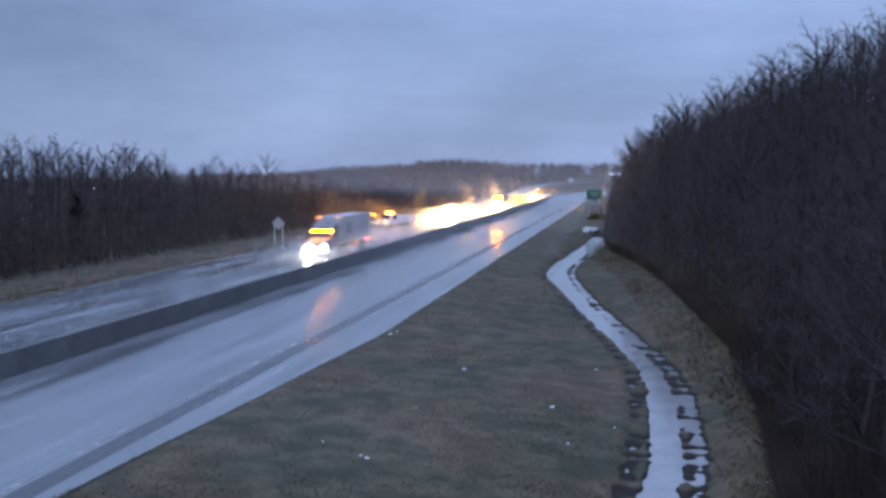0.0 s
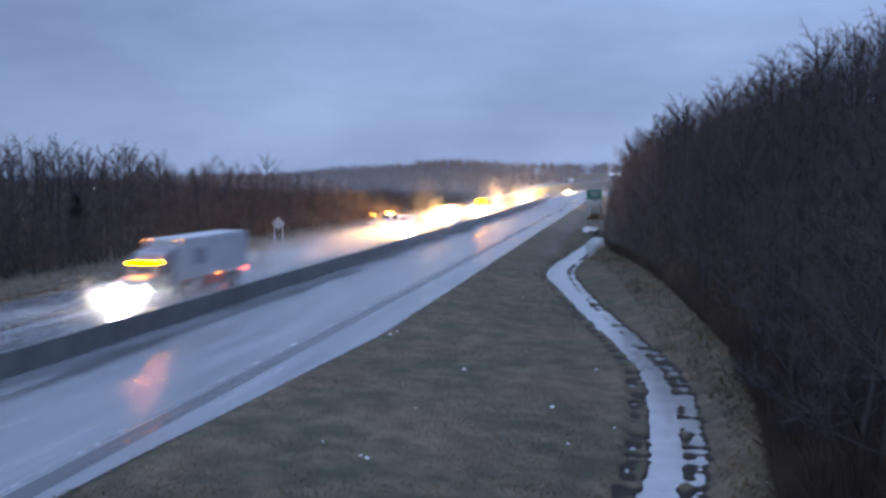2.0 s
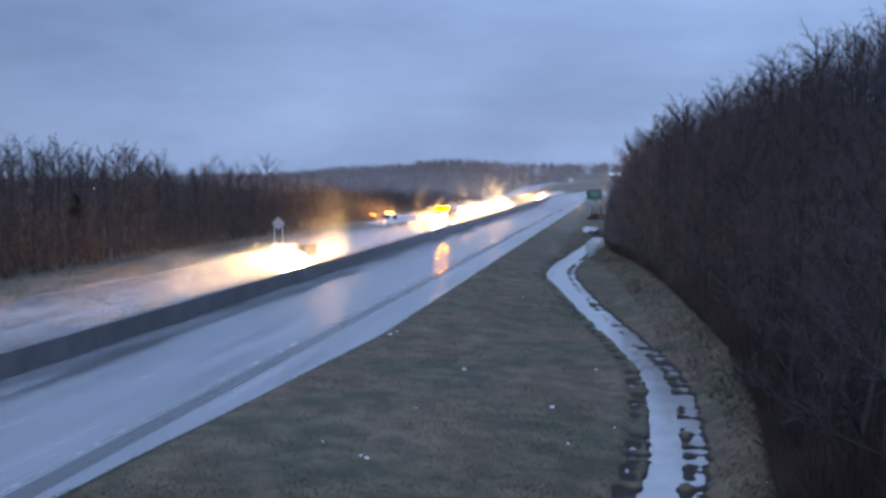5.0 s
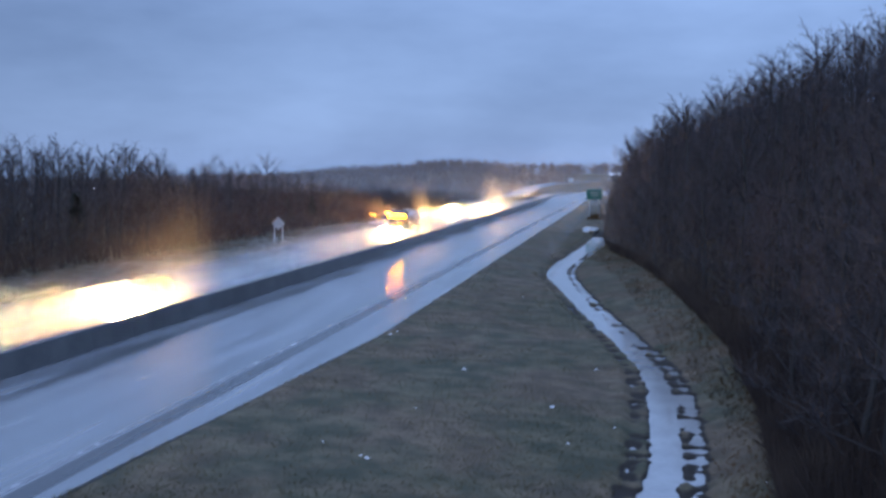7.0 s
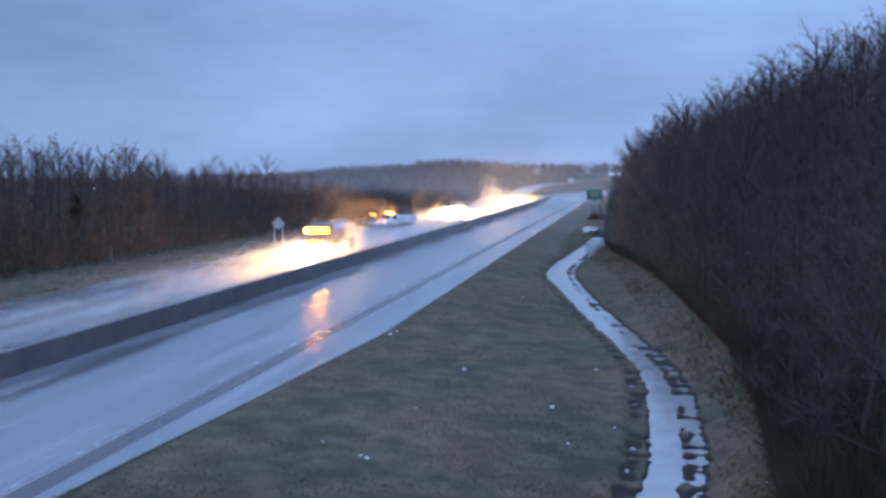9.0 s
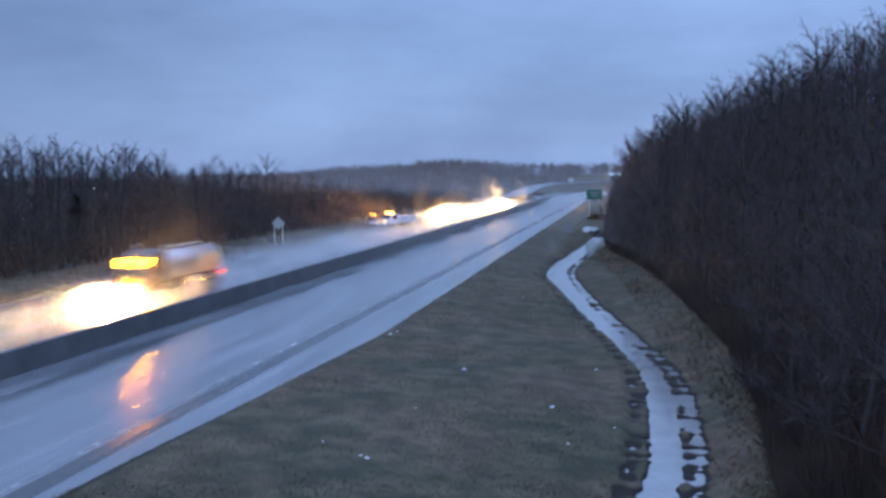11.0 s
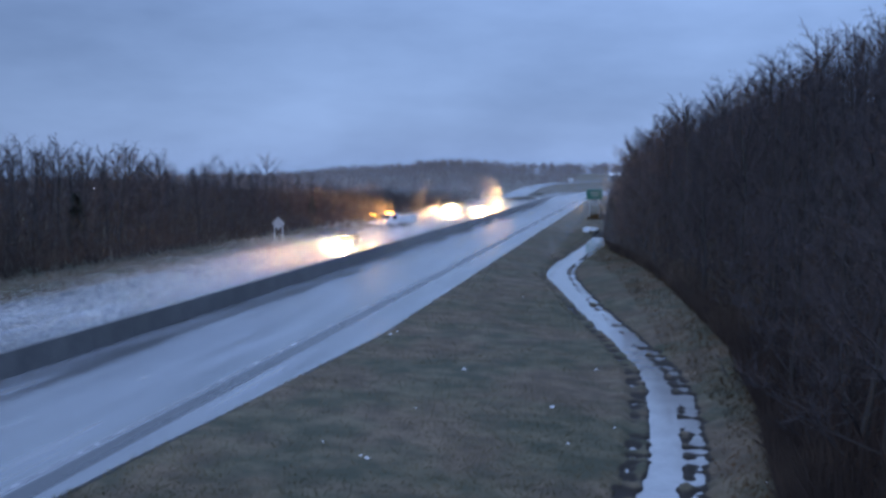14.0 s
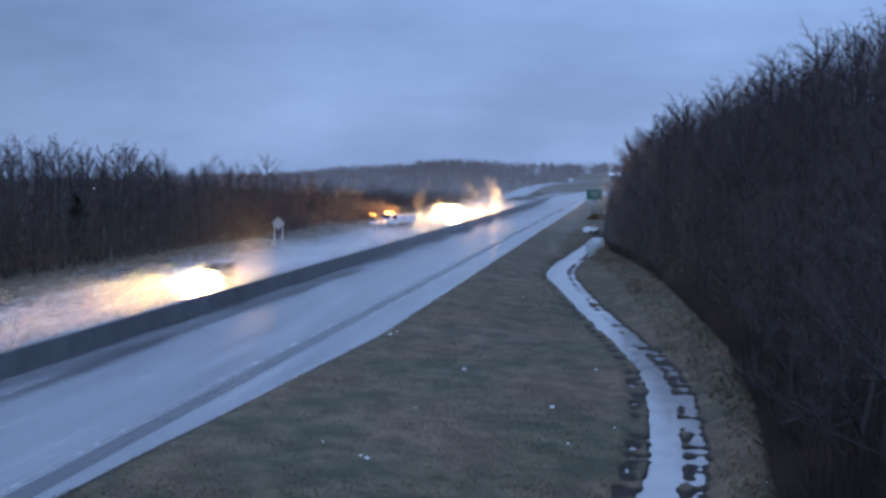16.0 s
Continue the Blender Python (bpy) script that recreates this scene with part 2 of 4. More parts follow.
def prism(bm, outline, x0, x1, bevel=0.0):
    """A side outline of (y, z) pairs drawn out from x0 to x1."""
    a = [bm.verts.new((x0, y, z)) for y, z in outline]
    b = [bm.verts.new((x1, y, z)) for y, z in outline]
    fs = [bm.faces.new(a[::-1]), bm.faces.new(b)]
    n = len(outline)
    for i in range(n):
        fs.append(bm.faces.new((a[i], a[(i + 1) % n], b[(i + 1) % n], b[i])))
    bmesh.ops.recalc_face_normals(bm, faces=fs)
    if bevel:
        es = list({e for f in fs for e in f.edges})
        bmesh.ops.bevel(bm, geom=es, offset=bevel, segments=2, affect="EDGES")
    return bm


def rod(bm, p, q, r0, r1=None, sides=12):
    p, q = Vector(p), Vector(q)
    d = q - p
    m = Matrix.Translation((p + q) / 2) @ d.to_track_quat("Z", "Y").to_matrix().to_4x4()
    bmesh.ops.create_cone(bm, cap_ends=True, segments=sides, radius1=r0, radius2=r0 if r1 is None else r1, depth=d.length, matrix=m)
    return bm


def thing(name, label, category, m=None, group="", kind=""):
    e = new(name)
    e.empty_display_size = 0.3
    if m is not None:
        e.matrix_basis = m
    return tagged(e, label, category, group, kind)


def mesh_of(name, verts, faces, mat, smooth=False):
    me = bpy.data.meshes.new(name)
    me.from_pydata(verts, [], faces)
    me.materials.append(mat)
    if smooth:
        me.polygons.foreach_set("use_smooth", [True] * len(me.polygons))
    me.update()
    return me


def triangles(name, v, f, mat):
    """A mesh from arrays of points and of triangles."""
    me = bpy.data.meshes.new(name)
    me.vertices.add(len(v))
    me.vertices.foreach_set("co", np.ascontiguousarray(v, dtype=np.float32).ravel())
    me.loops.add(3 * len(f))
    me.loops.foreach_set("vertex_index", np.ascontiguousarray(f, dtype=np.int32).ravel())
    me.polygons.add(len(f))
    me.polygons.foreach_set("loop_start", np.arange(0, 3 * len(f), 3, dtype=np.int32))
    me.update(calc_edges=True)
    me.materials.append(mat)
    return me


def slivers(name, base, way, width, mat, rng):
    """Many thin upright triangles: base points, the way to each tip, half widths."""
    n = len(base)
    side = np.cross(way, rng.normal(size=(n, 3)))
    side /= np.linalg.norm(side, axis=1, keepdims=True) + 1e-9
    v = np.empty((n, 3, 3))
    v[:, 0], v[:, 1], v[:, 2] = base - side * width[:, None], base + side * width[:, None], base + way
    return triangles(name, v.reshape(-1, 3), np.arange(3 * n).reshape(-1, 3), mat)


# ---- lie of the land ----
BARRIER, EDGE_R, EDGE_L = -25.75, -13.1, -40.6
FALL = 0.02  # crossfall of the near carriageway


def edge_right(y):
    """The near pavement's outer edge."""
    return np.interp(y, (-60, 20, 24, 29, 33, 45, 53, 300), (-15.2, -15.15, -15.1, -14.8, -14.45, -13.65, EDGE_R, EDGE_R))


def ease(a, b, t):
    t = np.clip((t - a) / (b - a), 0, 1)
    return t * t * (3 - 2 * t)


def bend(y):
    """The road's sideways drift past its straight."""
    d = np.maximum(0, np.asarray(y, float) - 345)
    return np.where(d < 220, 0.0013 * d * d, 62.9 + 0.572 * (d - 220))


def rise_left(y):
    return np.interp(y, (170, 250, 300, 350, 450, 700), (0, 0.2, 0.35, 0.5, 1.0, 2.0))


def rise_right(y):
    return np.interp(y, (280, 340, 420, 700), (0, 0.35, 0.9, 2.0))


def ramp_x(y):
    return np.interp(y, (200, 440, 500, 560, 620, 700, 800, 1000), (-38.3, -38.3, -36, -28.5, -17, 0, 24, 80))


def rise_ramp(y):
    """The ramp that leaves the far carriageway and climbs."""
    return np.interp(y, (200, 270, 337, 400, 480, 600, 800), (0.02, 0.3, 1.2, 3.2, 4.6, 5.4, 5.8))


def ditch(y):
    return np.interp(y, (-60, 20, 29.6, 33.4, 37.9, 43.9, 49.6, 56, 65.6, 81, 94.6, 101, 110, 124, 138, 155, 300),
                     (1.0, 0.9, 1.1, 1.5, 1.6, 1.7, 1.35, 0.25, -1.55, -4.2, -6.3, -6.7, -6.4, -5.6, -4.6, -4.0, -4.0))


def woods_right(y):
    """Where the woods of the hillside begin."""
    return np.interp(y, (0, 26, 39, 53, 80, 118, 160, 300), (4.8, 5.0, 6.0, 6.2, 4.0, -0.7, -2.5, -3.0))


LATTICE = np.random.default_rng(77).uniform(-1, 1, (256, 256))


def wave(x, y, s, k):
    """Smooth value noise from -1 to 1 with about s / 3 bumps to the metre; k picks another field."""
    px, py = np.asarray(x, float) * s * 0.32 + 17.3 * k + 900, np.asarray(y, float) * s * 0.32 + 31.7 * k + 900
    ix, iy = np.floor(px).astype(int), np.floor(py).astype(int)
    fx, fy = px - ix, py - iy
    fx, fy = fx * fx * (3 - 2 * fx), fy * fy * (3 - 2 * fy)
    a, c = LATTICE[ix % 256, iy % 256], LATTICE[(ix + 1) % 256, iy % 256]
    d, e = LATTICE[ix % 256, (iy + 1) % 256], LATTICE[(ix + 1) % 256, (iy + 1) % 256]
    return (a * (1 - fx) + c * fx) * (1 - fy) + (d * (1 - fx) + e * fx) * fy


def land(x, y):
    x, y = np.broadcast_arrays(np.asarray(x, float), np.asarray(y, float))
    u = x - bend(y)
    zl, zr = rise_left(y), rise_right(y)
    t = np.clip((u - BARRIER) / 1.5, 0, 1)
    er = edge_right(y)
    z = zl * (1 - t) + zr * t - 0.12 * ((u > EDGE_L + 0.1) & (u < er - 0.1))
    z = z - FALL * np.clip(u - BARRIER, 0, er - BARRIER)
    # far verge and the wooded bank behind it
    v = np.maximum(0, EDGE_L - u)
    z = z - (z - np.minimum(z, 1.5)) * ease(5, 25, v)
    z = z - 0.35 * ease(0, 4, v) + (0.9 * ease(5, 14, v) + 2.0 * ease(14, 50, v)) * (1 - 0.9 * ease(140, 300, y))
    # near verge, ditch, hillside
    xd = ditch(y)
    w = np.clip((u - er) / np.maximum(1.0, xd - 1.5 - er), 0, 1)
    far_fade = 1 - ease(150, 190, y)
    side = (u > er)
    dip = -0.72 * w ** 1.2 * far_fade - 0.35 * ease(0, 4, u - EDGE_R) * (1 - far_fade)
    r = np.abs(x - xd)
    dip = np.where(u > xd + 1.2, dip + 0.16 * np.maximum(0, u - xd - 1.2), dip)
    hill = 0.30 * np.maximum(0, u - woods_right(y) - 1.0)
    hill = np.minimum(hill, 16 + 0.02 * hill) * (0.35 + 0.65 * ease(40, 90, y)) * (1 - 0.6 * ease(300, 420, y))
    lumps = 0.03 * wave(x, y, 0.6, 1) + 0.01 * wave(x, y, 1.9, 2) + 0.012 * wave(x, y, 5.1, 3)
    # mud tongues reach into the water from both banks
    tongue = 0.6 * wave(x * 0.25, y, 5.0, 4) + 0.5 * wave(x * 0.4, y, 10.0, 5) + 0.3 * wave(x, y, 9.0, 6)
    rs = x - xd
    half = np.interp(y, (20, 55, 80, 95, 138), (0.52, 0.5, 0.6, 0.95, 1.0))
    bed = -1.45 + 0.34 * ease(-0.1, 0.1, r - half + 0.16 * tongue)
    shelf = -0.06 + (0.08 + 0.09 * wave(x, y, 3.2, 14)) * np.exp(-((r - half - 0.22) / 0.2) ** 2) + 0.165 * tongue - 0.045 * (rs > 0) + 0.06 * (rs < 0) + 0.05 * (y > 58) * (rs < 0)
    bank = bed + shelf * ease(-0.08, 0.15, r - half) + 0.26 * ease(0.7, 1.2, r - half)
    near = (1 - ease(1.1, 1.9, r - half)) * far_fade
    zz = z + dip + hill + lumps
    zz = zz * (1 - near) + np.minimum(zz + 0.1, bank) * near
    z = np.where(side, zz, z + lumps * (u < EDGE_L) )
    # hills behind
    d = x - ramp_x(y)
    bank = rise_ramp(y) - 0.15 - 0.45 * np.maximum(0, -d - 4.2) - 0.9 * np.maximum(0, d - 4.2)
    ramp_on = (y > 215) & (y < 900)
    q = x / np.maximum(y, 50)
    ridge = np.interp(q, (-0.6, -0.37, -0.33, -0.30, -0.24, -0.185, -0.15, -0.12, -0.05, 0.0, 0.2), (1.5, 2.0, 4.0, 6.5, 8.0, 12.5, 12.0, 9.8, 10.5, 11, 9)) + 0.6 * wave(x, y, 0.03, 7)
    start = np.interp(q, (-0.12, -0.07), (430, 560))
    e = ease(0, 1, (y - start) / (270 + 0.1 * (start - 430))) * ease(8, 60, np.abs(u + 26))
    z = z * (1 - e) + ridge * e
    z = np.where(ramp_on & (np.abs(d) < 20), np.maximum(z, bank), z)
    z = np.where(ramp_on & (np.abs(d) < 6.5), np.minimum(z, rise_ramp(y) - 0.15), z)
    return z


def height(x, y):
    return float(land(x, y))


def build_ground():
    xs = np.concatenate([np.linspace(-900, -130, 26), np.linspace(-120, -46, 40), np.linspace(-44, -14, 26), np.arange(-13, -8, 0.5), np.arange(-8, 5, 0.2),
                         np.arange(5, 30, 1.0), np.linspace(31, 120, 36), np.linspace(130, 900, 26)])
    ys = np.concatenate([np.linspace(-300, 10, 24), np.arange(15, 24, 1.0), np.arange(24, 62, 0.25), np.arange(62, 110, 0.5), np.arange(110, 170, 1.0), np.arange(172, 330, 4.0),
                         np.linspace(335, 800, 60), np.linspace(830, 4000, 30)])
    gx, gy = np.meshgrid(xs, ys)
    v = np.stack([gx, gy, land(gx, gy)], -1).reshape(-1, 3)
    nx = len(xs)
    i = np.arange((len(ys) - 1) * (nx - 1))
    a = (i // (nx - 1)) * nx + i % (nx - 1)
    f = np.stack([a, a + 1, a + nx + 1, a + nx], 1)
    ob = new("ground", mesh_of("ground", v, f.tolist(), M_GROUND, True))
    return tagged(ob, "dark winter turf sloping from road to a muddy ditch", "ground", kind="structure")


def strip(name, u0, u1, lift, mat, y0, y1, rise, cols=6, drop=0.0):
    """A slab that follows the road between two distances across it."""
    ys = np.concatenate([np.arange(y0, 300, 3.0), np.arange(300, y1 + 1, 6.0)])
    v, f = [], []
    for y in ys:
        s, z = float(bend(y)), float(rise(y))
        cross = (0.06 * ease(300, 370, y) if rise is rise_right else 0.0)
        far = float(edge_right(y)) if u1 == EDGE_R else u1
        for k in range(cols + 1):
            u = u0 + (far - u0) * k / cols
            v.append((u + s, y, z + lift + cross * (EDGE_R - u) - (FALL * (u - BARRIER) if rise is rise_right else 0.0)))
    n = cols + 1
    for j in range(len(ys) - 1):
        for k in range(cols):
            a = j * n + k
            f.append((a, a + 1, a + n + 1, a + n))
    top = len(v)
    for (j, k) in [(j, k) for k in (0, cols) for j in range(len(ys))]:
        x, y, z = v[j * n + k]
        v.append((x, y, z - 0.25))
    m = len(ys)
    for e, k in enumerate((0, cols)):
        for j in range(m - 1):
            a, b = j * n + k, (j + 1) * n + k
            f.append((a, b, top + e * m + j + 1, top + e * m + j))
    return new(name, mesh_of(name, v, f, mat))


ground = build_ground()
tagged(strip("road_near", BARRIER + 0.2, EDGE_R, 0.0, M_ROAD, -290, 640, rise_right), "wet grey asphalt carriageway with standing rain", "road", kind="structure")
tagged(strip("road_far", EDGE_L, BARRIER - 0.2, 0.0, M_ROAD, -290, 640, rise_left), "wet asphalt carriageway with oncoming traffic", "road", kind="structure")
def build_ramp():
    ys = np.concatenate([np.arange(222, 500, 6.0), np.arange(500, 880, 12.0)])
    v, f = [], []
    for y in ys:
        x, z = float(ramp_x(y)), float(rise_ramp(y)) + 0.05
        v += [(x - 4, y, z - 0.3), (x - 4, y, z), (x, y, z + 0.02), (x + 4, y, z), (x + 4, y, z - 0.3)]
    for j in range(len(ys) - 1):
        for k in range(4):
            a = 5 * j + k
            f.append((a, a + 1, a + 6, a + 5))
    tagged(new("road_ramp", mesh_of("road_ramp", v, f, M_ROAD)), "wet ramp road climbing away towards the hills", "road", kind="structure")


build_ramp()
tagged(strip("shoulder_strip", -16.5, -15.7, 0.005, M_SHOULDER, -290, 330, rise_right, 2), "dark worn strip of shoulder beside the lane line", "road", kind="structure")
tagged(strip("edge_line", -16.8, -16.66, 0.009, M_PAINT, -290, 330, rise_right, 1), "worn white edge line on wet asphalt", "road marking", kind="structure")


def build_water():
    ys = np.arange(18, 158, 0.5)
    v, f = [], []
    for y in ys:
        x = float(ditch(y))
        v += [(x - 2.3, y, -1.16), (x, y, -1.16), (x + 2.3, y, -1.16)]
    for j in range(len(ys) - 1):
        a = 3 * j
        f += [(a, a + 1, a + 4, a + 3), (a + 1, a + 2, a + 5, a + 4)]
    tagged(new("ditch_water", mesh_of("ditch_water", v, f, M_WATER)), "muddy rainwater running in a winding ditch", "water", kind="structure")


build_water()


def build_barrier():
    """Precast median wall: sloped profile, one mesh shared by all the segments."""
    root = thing("median_barrier", "dark wet concrete median barrier between the carriageways", "barrier", kind="structure")
    bm = bmesh.new()
    half = [(0.30, -0.1), (0.29, 0.05), (0.12, 1.05), (0.10, 1.07)]
    ring = half + [(-x, z) for x, z in half[::-1]]
    a = [bm.verts.new((x, 0.006, z)) for x, z in ring]
    b = [bm.verts.new((x, 3.994, z)) for x, z in ring]
    bm.faces.new(a), bm.faces.new(b[::-1])
    for i in range(len(ring)):
        j = (i + 1) % len(ring)
        bm.faces.new((a[i], b[i], b[j], a[j]))
    bmesh.ops.recalc_face_normals(bm, faces=bm.faces[:])
    first = part("barrier_segment", bm, M_CONCRETE, root)
    first.location = (BARRIER, -60, 0)
    for k in range(1, 124):
        y = -60 + 4 * k
        z = float(rise_left(y)) * 0.93
        slope = math.atan2(float(rise_left(y + 4) - rise_left(y)) * 0.93, 4)
        share("barrier_segment", first, root, Matrix.Translation((BARRIER + float(bend(y)), y, z)) @ Matrix.Rotation(slope, 4, "X") @ Matrix.Rotation(-float(bend(y + 4) - bend(y)) / 4, 4, "Z"))


build_barrier()


# ---- woods ----
def limb(v, f, p, d, length, r0, r1, sides, rng, bendy=0.15, steps=3):
    """A tapered, slightly crooked limb; returns the points along it."""
    pts, ring0 = [Vector(p)], None
    d = Vector(d).normalized()
    for s in range(steps + 1):
        q = pts[-1]
        r = r0 + (r1 - r0) * s / steps
        side = d.orthogonal().normalized()
        up = d.cross(side)
        start = len(v)
        for k in range(sides):
            a = 2 * math.pi * k / sides
            v.append(q + (side * math.cos(a) + up * math.sin(a)) * r)
        if ring0 is not None:
            for k in range(sides):
                f.append((ring0 + k, ring0 + (k + 1) % sides, start + (k + 1) % sides, start + k))
        ring0 = start
        if s < steps:
            pts.append(q + d * (length / steps))
            d = (d + Vector((rng.uniform(-1, 1), rng.uniform(-1, 1), rng.uniform(-0.6, 1))) * bendy).normalized()
    return pts


def twig(v, f, p, d, length, w, rng):
    d = Vector(d).normalized()
    side = d.cross(Vector((rng.uniform(-1, 1), rng.uniform(-1, 1), rng.uniform(-1, 1)))).normalized() * w
    n = len(v)
    v += [p - side, p + side, p + d * length]
    f.append((n, n + 1, n + 2))


def bare_tree(label, tall, seed, twigs=7, low=0.3, wide=0.35):
    rng = random.Random(seed)
    root = thing("tree", label, "tree")
    v, f = [], []
    trunk = limb(v, f, (0, 0, -0.5), (rng.uniform(-.06, .06), rng.uniform(-.06, .06), 1), tall * 0.92, tall * 0.016, tall * 0.003, 7, rng, 0.06, 8)
    trunk_ob = new("trunk", mesh_of("trunk", v, f, M_BARK, True))
    trunk_ob.parent = root
    v, f = [], []
    for i in range(15):
        h = low + (0.97 - low) * (i + rng.random()) / 15
        k = min(7, int(h * 8))
        p = trunk[k].lerp(trunk[k + 1], h * 8 - k)
        a = i * 2.4 + rng.uniform(-0.5, 0.5)
        lift = 0.35 + 0.9 * h + rng.uniform(-0.2, 0.3)
        length = tall * wide * (1.15 - 0.75 * h) * rng.uniform(0.7, 1.15)
        pts = limb(v, f, p, (math.cos(a), math.sin(a), lift), length, tall * 0.0055 * (1.2 - h * 0.6), 0.012, 4, rng, 0.22, 4)
        for j in range(7):
            q = pts[1 + (j * 3) // 7].lerp(pts[min(4, 2 + (j * 3) // 7)], rng.random())
            dd = Vector((math.cos(a + rng.uniform(-1.4, 1.4)), math.sin(a + rng.uniform(-1.4, 1.4)), rng.uniform(0.0, 1.5)))
            bl = length * rng.uniform(0.25, 0.5)
            sub = limb(v, f, q, dd, bl, 0.022, 0.008, 3, rng, 0.25, 2)
            for t in range(twigs):
                e = sub[t % 2].lerp(sub[t % 2 + 1], rng.random())
                td = dd.normalized() * 0.8 + Vector((rng.uniform(-1, 1), rng.uniform(-1, 1), rng.uniform(-0.3, 1)))
                twig(v, f, e, td, bl * rng.uniform(0.35, 0.8), rng.uniform(0.010, 0.02), rng)
    crown = new("crown", mesh_of("crown", v, f, M_TWIG))
    crown.parent = root
    return root


def cedar(label, tall, seed):
    rng = random.Random(seed)
    root = thing("evergreen_tree", label, "tree")
    v, f = [], []
    limb(v, f, (0, 0, -0.4), (0, 0, 1), tall * 0.95, tall * 0.018, 0.02, 6, rng, 0.03, 5)
    o = new("trunk", mesh_of("trunk", v, f, M_BARK, True))
    o.parent = root
    v, f = [], []
    for i in range(1500):
        h = rng.random() ** 0.8
        a = rng.uniform(0, 6.283)
        r = tall * 0.24 * (1 - h) ** 0.8 * (0.75 + 0.25 * math.sin(5 * a + 9 * h)) * rng.uniform(0.3, 1)
        p = Vector((r * math.cos(a), r * math.sin(a), tall * (0.06 + 0.92 * h)))
        twig(v, f, p, (math.cos(a), math.sin(a), rng.uniform(-0.3, 0.8)), rng.uniform(0.3, 0.6), rng.uniform(0.05, 0.10), rng)
    o = new("crown", mesh_of("crown", v, f, M_CEDAR))
    o.parent = root
    return root


def plant_woods():
    kinds = [bare_tree("tall bare deciduous tree with dark wet bark", 13.0, 1), bare_tree("bare deciduous tree with wide crown", 11.0, 2, 8, 0.22, 0.42),
             bare_tree("slim bare tree with upswept twigs", 12.0, 3, 6, 0.35, 0.27), bare_tree("small bare tree with dense twigs", 8.0, 4, 9, 0.12, 0.42),
             bare_tree("bare tree with low spreading limbs", 9.5, 5, 8, 0.15, 0.45)]
    ever = cedar("dark evergreen cedar among bare trees", 6.0, 6)
    rng = random.Random(11)
    spots = []
    # hillside beside the near carriageway
    y = 24.0
    while y < 290:
        lo, hi = float(woods_right(y)), min(0.262 * y + 2.5, float(woods_right(y)) + 46)
        x = lo + rng.uniform(0, 2.2)
        gap = 0
        while x < hi:
            spots.append((x, y + rng.uniform(-1.2, 1.2), "r", gap))
            x += rng.uniform(2.3, 3.9) * (1 + 0.10 * gap)
            gap += 1
        y += 2.6 + 0.013 * y
    # woods past the far carriageway
    y = 60.0
    while y < 330:
        x = -50.5 - rng.uniform(0, 2.5)
        gap = 0
        while x > max(-0.74 * y - 6, -84):
            spots.append((x, y + rng.uniform(-1.8, 1.8), "l", gap))
            x -= rng.uniform(3.4, 6.0)
            gap += 1
        y += 3.4 + 0.012 * y
    # the woods go on out of sight, thinner
    y = -40.0
    while y < 290:
        x = max(10.0, 0.262 * y + 4)
        for k in range(5):
            x += rng.uniform(5, 8)
            spots.append((x, y + rng.uniform(-3, 3), "r", 9))
        if y < 58:
            for k in range(5):
                spots.append((-51 - 6.5 * k - rng.uniform(0, 4), y + rng.uniform(-3, 3), "l", 9))
        y += 8.0
    used = set()
    # the nearest rows are single trees, the depth of the woods behind them is one mass
    order = sorted(spots, key=lambda s: s[1] * (0.8 if s[2] == "l" else 1.0) + 45 * s[3])
    single = set(order[:290])
    mass = {"r": ([], []), "l": ([], [])}
    tris = {}
    for k in kinds:
        for o in sorted(k.children, key=lambda c: c.name, reverse=True):
            me = o.data
            me.calc_loop_triangles()
            v = np.empty(3 * len(me.vertices), np.float32)
            me.vertices.foreach_get("co", v)
            f = np.empty(3 * len(me.loop_triangles), np.int32)
            me.loop_triangles.foreach_get("vertices", f)
            tris.setdefault(k, []).append((v.reshape(-1, 3), f.reshape(-1, 3)))
    for spot in spots:
        x, y, sidee, gap = spot
        if sidee == "r":
            k = rng.choice((3, 4, 1) if gap == 0 else (0, 1, 2, 0, 4))
            size = (rng.uniform(0.62, 0.9) if gap == 0 else rng.uniform(0.85, 1.08)) * float(np.interp(y, (60, 90, 150, 220), (1, 1.18, 1.22, 1.0)))
            src = ever if (rng.random() < 0.06 and gap < 2) else kinds[k]
        else:
            k = rng.choice((3, 4, 3) if gap == 0 else (0, 1, 2, 2))
            size = (rng.uniform(0.65, 0.95) if gap == 0 else rng.uniform(0.72, 1.0)) * float(np.interp(y, (60, 106, 125, 149, 170, 220, 260), (1.1, 1.08, 1.02, 0.95, 0.8, 0.6, 0.5)))
            src = ever if (rng.random() < 0.05 and gap < 2) else kinds[k]
        xx = x + float(bend(y))
        m = Matrix.Translation((xx, y, height(xx, y))) @ Matrix.Rotation(rng.uniform(0, 6.283), 4, "Z")
        if spot not in single and src is not ever:
            for part_no, (v, f) in enumerate(tris[src]):
                if part_no:
                    f = f[(np.arange(len(f)) * 7919 + int(x * 10)) % 10 < (5 if gap < 4 else 4 if gap < 9 else 2)]
                turn = np.array((m.to_3x3() * size).transposed())
                start = sum(len(a) for a in mass[sidee][0])
                mass[sidee][0].append(v @ turn + np.array(m.translation))
                mass[sidee][1].append(f + start)
        elif src not in used:
            used.add(src)
            src.matrix_basis = m
            src.scale = (size, size, size)
            tagged(src, group="roadside woods")
        else:
            o = copy_thing(src, m)
            o.scale = (size, size, size)
